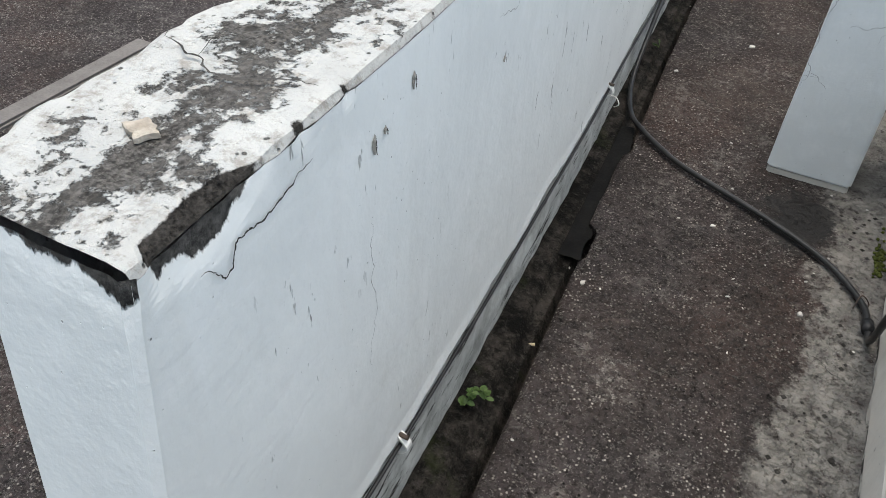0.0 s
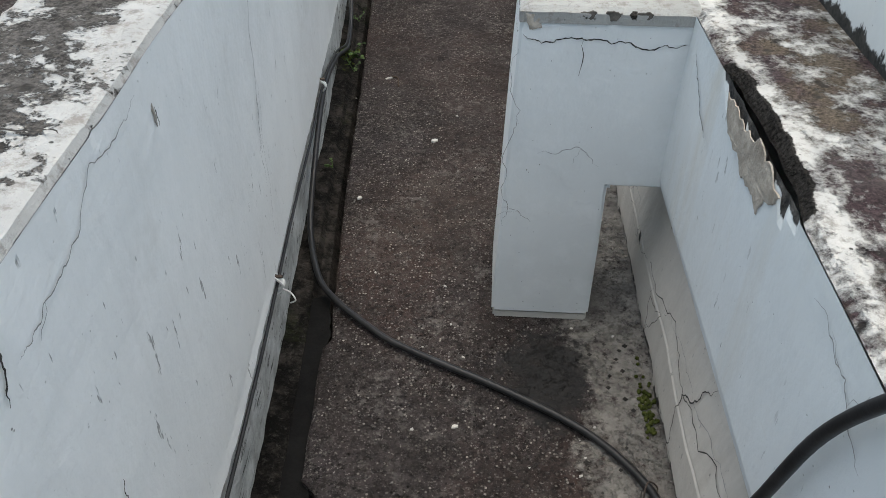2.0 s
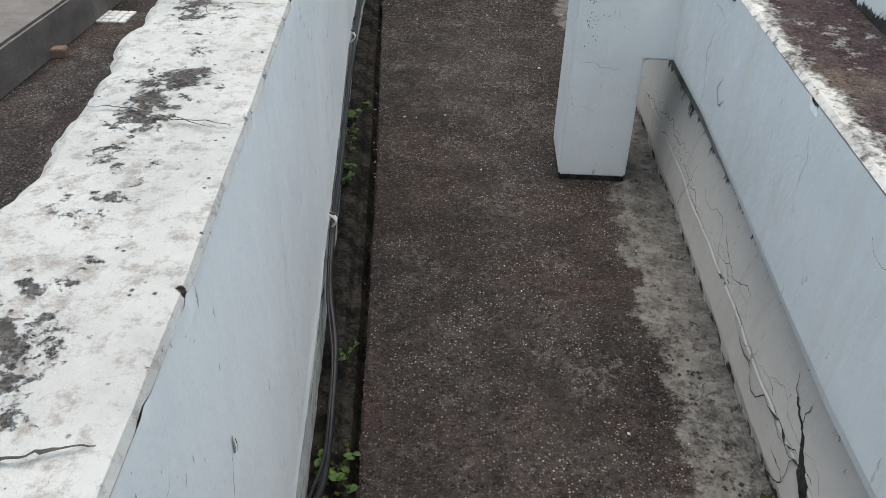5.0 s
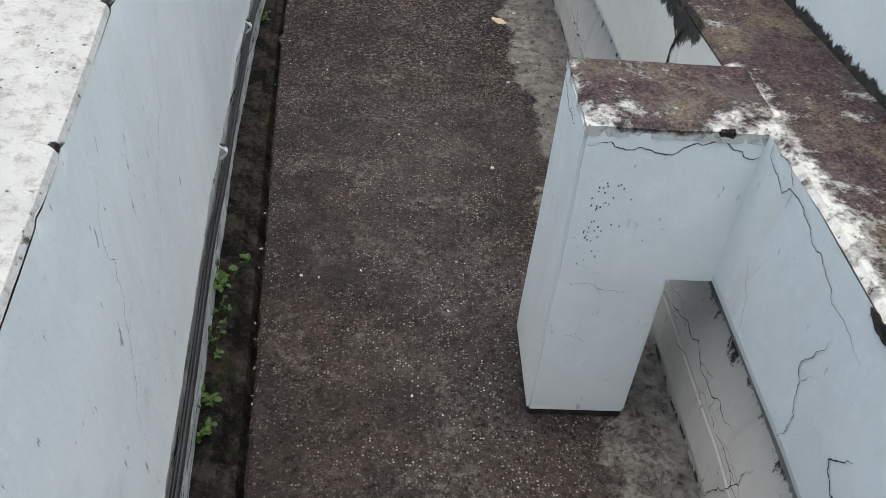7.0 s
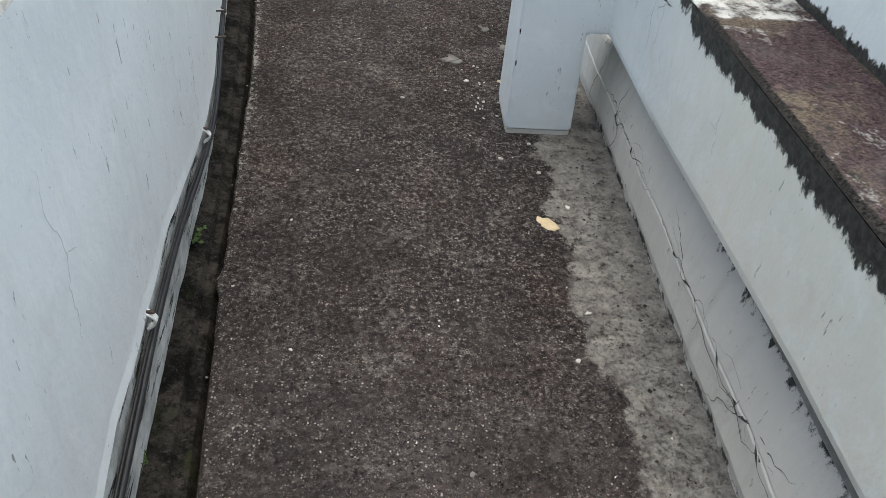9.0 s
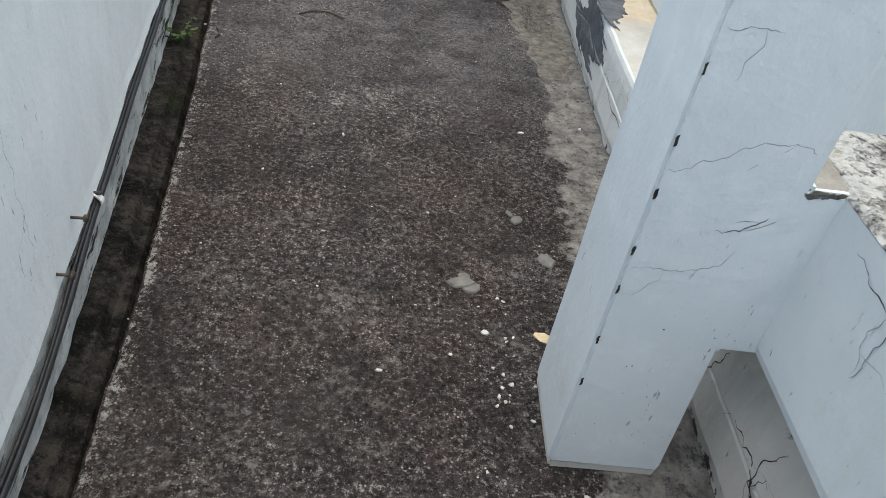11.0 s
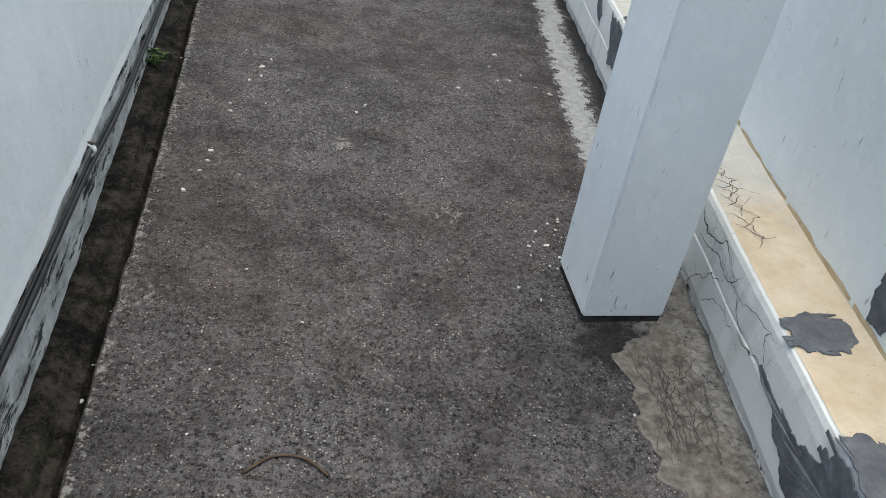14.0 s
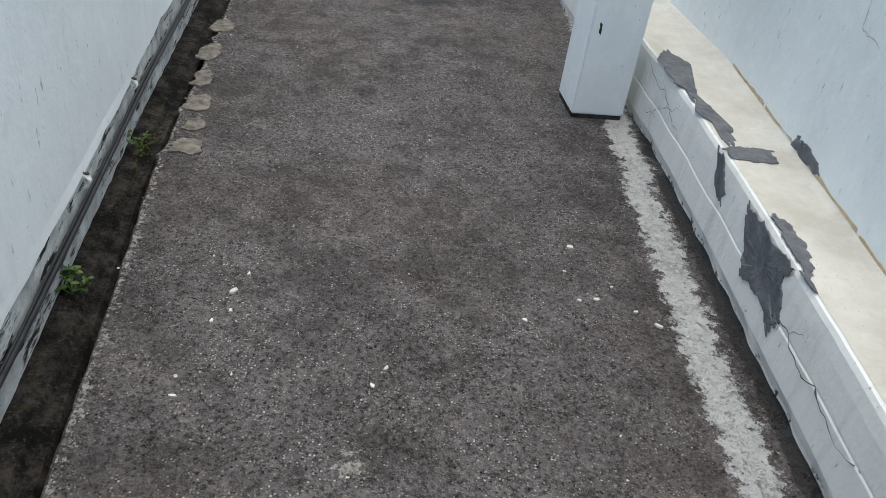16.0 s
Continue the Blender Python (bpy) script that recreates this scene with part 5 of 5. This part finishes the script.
for y in (0.46, 1.91, 2.90, 4.30, 5.75, 6.61, 7.5, 8.40, 9.74, 11.02, 12.42, 13.12, 14.3):
    wall_clip(y, "small white plastic clip nailed over the cable")
for y, z in ((8.21, 0.27), (8.06, 0.235)):
    nail = tagged(new("masonry_nail"), "rusty nail standing out of the plaster wall", "nail", "nails in the wall")
    tube("shank", [along_wall(y, z, 0.0), along_wall(y, z + 0.002, 0.045)], 0.0035, STEEL, nail, sides=8, sub=2)
    tube("head", [along_wall(y, z + 0.002, 0.043), along_wall(y, z + 0.002, 0.050)], 0.009, STEEL, nail, sides=10, sub=1)
stub = tagged(new("white_tie"), "white cable tie end curling off the clip", "cable tie")
tube("tail", [along_wall(1.9, 0.2, 0.03), along_wall(1.885, 0.205, 0.05), along_wall(1.875, 0.19, 0.062), along_wall(1.88, 0.175, 0.048)], 0.0018, CLIPMAT, stub, sides=6)


# ---- weeds in the gutter ----
def leaf_mesh():
    """One small folded leaf, pointing along x, of length 1."""
    rows = ((0.0, 0.0, 0.0), (0.3, 0.30, 0.07), (0.62, 0.34, 0.08), (0.88, 0.18, 0.03), (1.0, 0.0, -0.04))
    verts, faces = [], []
    for x, w, z in rows:
        verts += [(x, w, z + 0.1 * w), (x, 0, z - 0.05), (x, -w, z + 0.1 * w)]
    for i in range(len(rows) - 1):
        a = 3 * i
        faces += [(a, a + 1, a + 4, a + 3), (a + 1, a + 2, a + 5, a + 4)]
    me = bpy.data.meshes.new("leaf")
    me.from_pydata(verts, [], faces)
    me.materials.append(LEAF)
    return me


LEAF_MESH = leaf_mesh()


def weed(x, y, z, size, leaves, label):
    ob = tagged(new("weed"), label, "weed", "weeds in the gutter")
    ob.location = (x, y, z)
    for s in range(max(3, leaves // 7)):
        ang, reach = rng.uniform(0, 6.28), size * rng.uniform(0.5, 1.0)
        tip = Vector((math.cos(ang) * reach * 0.8, math.sin(ang) * reach * 1.1, size * rng.uniform(0.35, 0.9)))
        tube("stem", [(0, 0, 0), tuple(tip * 0.5 + Vector((0, 0, size * 0.12))), tuple(tip)], 0.0016, LEAF, ob, sides=5, sub=3)
        for k in range(8):
            u = rng.uniform(0.35, 1.05)
            c = tip * u + Vector((0, 0, size * 0.15 * (1 - u)))
            leaf = new("leaf", LEAF_MESH)
            leaf.parent = ob
            leaf.matrix_basis = pose(*c, rng.uniform(-25, 25), rng.uniform(-35, 12), rng.uniform(0, 360)) @ Matrix.Diagonal((*[size * rng.uniform(0.18, 0.32)] * 3, 1))
    return ob


for x, y, size, n in ((0.235, 0.80, 0.055, 28), (0.03, 3.60, 0.065, 28), (0.05, 3.50, 0.04, 16), (-0.19, 5.47, 0.085, 42), (-0.18, 5.22, 0.05, 28), (-0.165, 5.05, 0.06, 35), (-0.17, 4.9, 0.05, 21), (-0.20, 5.35, 0.035, 14),
                      (-0.37, 7.18, 0.045, 21), (-0.635, 9.70, 0.07, 42), (-1.01, 12.11, 0.075, 42), (-1.13, 13.0, 0.055, 28), (0.10, 2.75, 0.03, 14), (-0.31, 6.4, 0.03, 14), (0.0, 4.0, 0.035, 14)):
    weed(x, y, -0.012, size * 1.25, n, "small bright green weed growing in the gutter" if size > 0.05 else "tiny green weed sprouting in the gutter")
for x, y, sx, sy in ((1.02, 1.77, 0.022, 0.10), (1.035, 3.55, 0.02, 0.06), (-1.14, 13.02, 0.06, 0.14), (0.0, 3.6, 0.05, 0.12)):
    bm = bmesh.new()
    for k in range(70):
        p = Vector((rng.gauss(0, sx * 0.5), rng.gauss(0, sy * 0.5), 0.004))
        bmesh.ops.create_icosphere(bm, subdivisions=1, radius=rng.uniform(0.003, 0.007), matrix=Matrix.Translation(p))
    m = part("moss_clump", bm, MOSS)
    m.location = (x, y, 0.0 if x > 0.5 else -0.02)
    tagged(m, "olive green moss tuft in the joint", "moss", "moss in the joints", "stuff")


# ---- chips, flakes, twigs and loose stones on the floor ----
def chip_mesh(name, material, seed, flat):
    r = random.Random(seed)
    bm = bmesh.new()
    n = r.randint(5, 8)
    rim = [(math.cos(6.283 * i / n) * r.uniform(0.6, 1.1), math.sin(6.283 * i / n) * r.uniform(0.5, 1.0)) for i in range(n)]
    lo = [bm.verts.new((x, y, 0)) for x, y in rim]
    hi = [bm.verts.new((x * 0.86, y * 0.86, flat * r.uniform(0.7, 1.2))) for x, y in rim]
    bm.faces.new(lo[::-1])
    bm.faces.new(hi)
    for i in range(n):
        j = (i + 1) % n
        bm.faces.new((lo[i], lo[j], hi[j], hi[i]))
    me = bpy.data.meshes.new(name)
    bm.to_mesh(me)
    bm.free()
    me.materials.append(material)
    return me


CHIPS = [chip_mesh("paint_chip", CHIP, 20 + i, 0.35) for i in range(7)]
FLAKES = [chip_mesh("plaster_flake", SLATE, 50 + i, 0.14) for i in range(4)]


def chip(x, y, size, kind="paint_chip", z=None, label="small pale plaster chip lying on the floor"):
    me = rng.choice(CHIPS if kind == "paint_chip" else FLAKES)
    ob = tagged(new(kind, me), label, "plaster chip" if kind == "paint_chip" else "plaster flake", kind + "s on the floor")
    ob.matrix_basis = pose(x, y, 0.001 if z is None else z, rng.uniform(-8, 8), rng.uniform(-8, 8), rng.uniform(0, 360)) @ Matrix.Diagonal((size, size * rng.uniform(0.55, 1.0), size, 1))
    return ob


for x, y, s in ((0.223, 2.56, 0.013), (0.435, 2.928, 0.016), (0.575, 1.678, 0.010), (0.328, 1.258, 0.011), (0.68, 1.40, 0.008), (0.86, 1.43, 0.012), (0.633, 6.096, 0.010), (0.018, 5.495, 0.008), (0.07, 5.49, 0.006),
                (0.265, 8.089, 0.012), (0.53, 8.253, 0.013), (0.068, 9.14, 0.011), (0.704, 9.304, 0.015), (0.066, 8.6, 0.008), (0.939, 9.385, 0.013), (-0.571, 12.19, 0.018), (-0.56, 12.10, 0.012), (-0.60, 12.05, 0.010), (-0.55, 12.28, 0.010),
                (-0.64, 11.17, 0.015), (-0.62, 11.30, 0.010), (-0.61, 11.37, 0.010), (-0.615, 11.44, 0.012), (-0.619, 11.754, 0.014), (-0.63, 11.82, 0.009), (0.54, 12.342, 0.014), (0.482, 12.328, 0.010), (0.721, 12.24, 0.016), (0.486, 12.629, 0.016),
                (0.30, 12.2, 0.012), (0.60, 12.42, 0.008), (0.66, 12.30, 0.011), (0.45, 12.48, 0.008), (-0.1, 11.93, 0.012), (-0.13, 11.86, 0.010), (0.75, 7.6, 0.010), (0.82, 7.4, 0.012), (0.62, 7.68, 0.012), (0.80, 6.9, 0.013), (0.74, 6.72, 0.010)):
    chip(x, y, s)
for q in range(170):
    y = rng.uniform(0.2, 15.5)
    a, b = LIP_X(y) + 0.02, KERB_X(y) - 0.03
    x = a + (b - a) * (rng.random() ** (0.8 if y < 9 else 1.0))
    chip(x, y, rng.uniform(0.0025, 0.0065))
for q in range(46):
    chip(rng.gauss(0.60, 0.07), rng.gauss(11.02 if q % 2 else 8.1, 0.16), rng.uniform(0.004, 0.010))
for q in range(70):
    y = rng.uniform(0.3, 15)
    chip(LIP_X(y) - abs(rng.gauss(0.015, 0.03)), y, rng.uniform(0.003, 0.008), z=-0.052, label="small pale plaster chip fallen into the gutter")
for x, y, s in ((0.47, 8.44, 0.045), (0.50, 8.42, 0.038), (0.48, 8.47, 0.025), (0.726, 8.577, 0.035), (0.649, 8.764, 0.034), (0.63, 8.79, 0.022), (0.10, 2.20, 0.03), (0.07, 2.02, 0.022), (0.43, 6.37, 0.012)):
    chip(x, y, s, "plaster_flake", 0.001 if x > 0.2 or y > 4 else -0.03, "thin grey plaster flake lying on the concrete")
for x, y, s in ((0.688, 8.256, 0.030), (0.749, 7.303, 0.045), (0.72, 7.33, 0.022)):
    me = chip_mesh("paint_flake", OCHRE, int(y * 100), 0.06)
    ob = tagged(new("paint_flake", me), "ochre and white paint flake on the floor", "paint flake", "paint flakes")
    ob.matrix_basis = pose(x, y, 0.001, 0, 0, 40 * y) @ Matrix.Diagonal((s, s * 0.8, s, 1))
for x, y, w, l in ((-0.955, 13.03, 0.06, 0.07), (-0.985, 13.22, 0.045, 0.06), (-1.02, 13.42, 0.05, 0.10), (-1.08, 13.68, 0.045, 0.10), (-1.13, 14.0, 0.05, 0.12), (-1.17, 14.38, 0.06, 0.10)):
    patch("mortar_piece", "floor", MORTAR, [(x - w, y - l * 0.8), (x + w * 0.3, y - l), (x + w, y - l * 0.4), (x + w * 0.7, y + l * 0.5), (x, y + l), (x - w * 0.9, y + l * 0.6)], 0.25, 0.006)


def twig(pts, r, label):
    ob = tube("twig", pts, r, TWIG, sides=6, sub=5)
    return tagged(ob, label, "twig", "twigs on the floor")


twig([(-0.22, 10.08, 0.005), (-0.16, 10.13, 0.007), (-0.09, 10.13, 0.007), (-0.03, 10.09, 0.005)], 0.0035, "thin curved dark twig lying on the concrete")
twig([(-0.52, 9.83, 0.005), (-0.50, 9.79, 0.006), (-0.505, 9.74, 0.005)], 0.003, "short dark twig lying on the concrete")
twig([(0.225, 3.41, 0.005), (0.25, 3.40, 0.007), (0.262, 3.33, 0.005)], 0.003, "short dark twig lying on the concrete")
dry = tagged(new("dry_leaf", chip_mesh("dry_leaf", CHIP, 91, 0.2)), "small pale dry leaf on the floor", "leaf")
dry.matrix_basis = pose(0.215, 3.40, 0.002, 0, 0, 30) @ Matrix.Diagonal((0.022, 0.011, 0.02, 1))
butt = tagged(new("cigarette_stub"), "brown cigarette stub lying in the gutter", "cigarette stub")
bx, by = 0.262, 1.02
tube("stub", [(bx, by, -0.048), (bx + 0.03, by + 0.012, -0.046)], 0.004, OCHRE, butt, sides=8, sub=2)


# ---- the yard beyond the parapet ----
block = tagged(new("concrete_block"), "long low weathered grey concrete block in the yard", "block")
part("body", worn_box((-2.75, 5.55, -0.13), (-1.95, 9.5, 0.10), 0.015, 8, 0.006), BLOCK, block)
kerbstone = tagged(part("yard_kerb", worn_box((-1.90, -2.5, -0.13), (-1.80, 1.85, -0.10), 0.01, 10, 0.006), BLOCK), "low rough concrete edge strip in the yard", "kerb", kind="structure")
loose = tagged(part("brick", worn_box((-0.05, -0.035, 0), (0.05, 0.035, 0.05), 0.006, 2, 0.002), BRICK), "single loose brown brick lying in the yard", "brick")
loose.location, loose.rotation_euler = (-1.93, 6.3, -0.121), (0, 0, 0.2)
paving = tagged(new("tile_patch"), "small patch of white square tiles in the yard", "tiles")
tile_mesh = None
for i in range(7):
    for j in range(4):
        if tile_mesh is None:
            t0 = part("tile", worn_box((-0.022, -0.022, 0), (0.022, 0.022, 0.012), 0.003, 1, 0.0), TILE, paving)
            tile_mesh = t0.data
        else:
            t0 = new("tile", tile_mesh)
            t0.parent = paving
        t0.location = (-1.85 + 0.05 * i, 3.50 + 0.05 * j, -0.122)
other = copy_thing(paving, pose(-0.25, 3.35, 0))
other["label"] = "second patch of white square tiles in the yard"
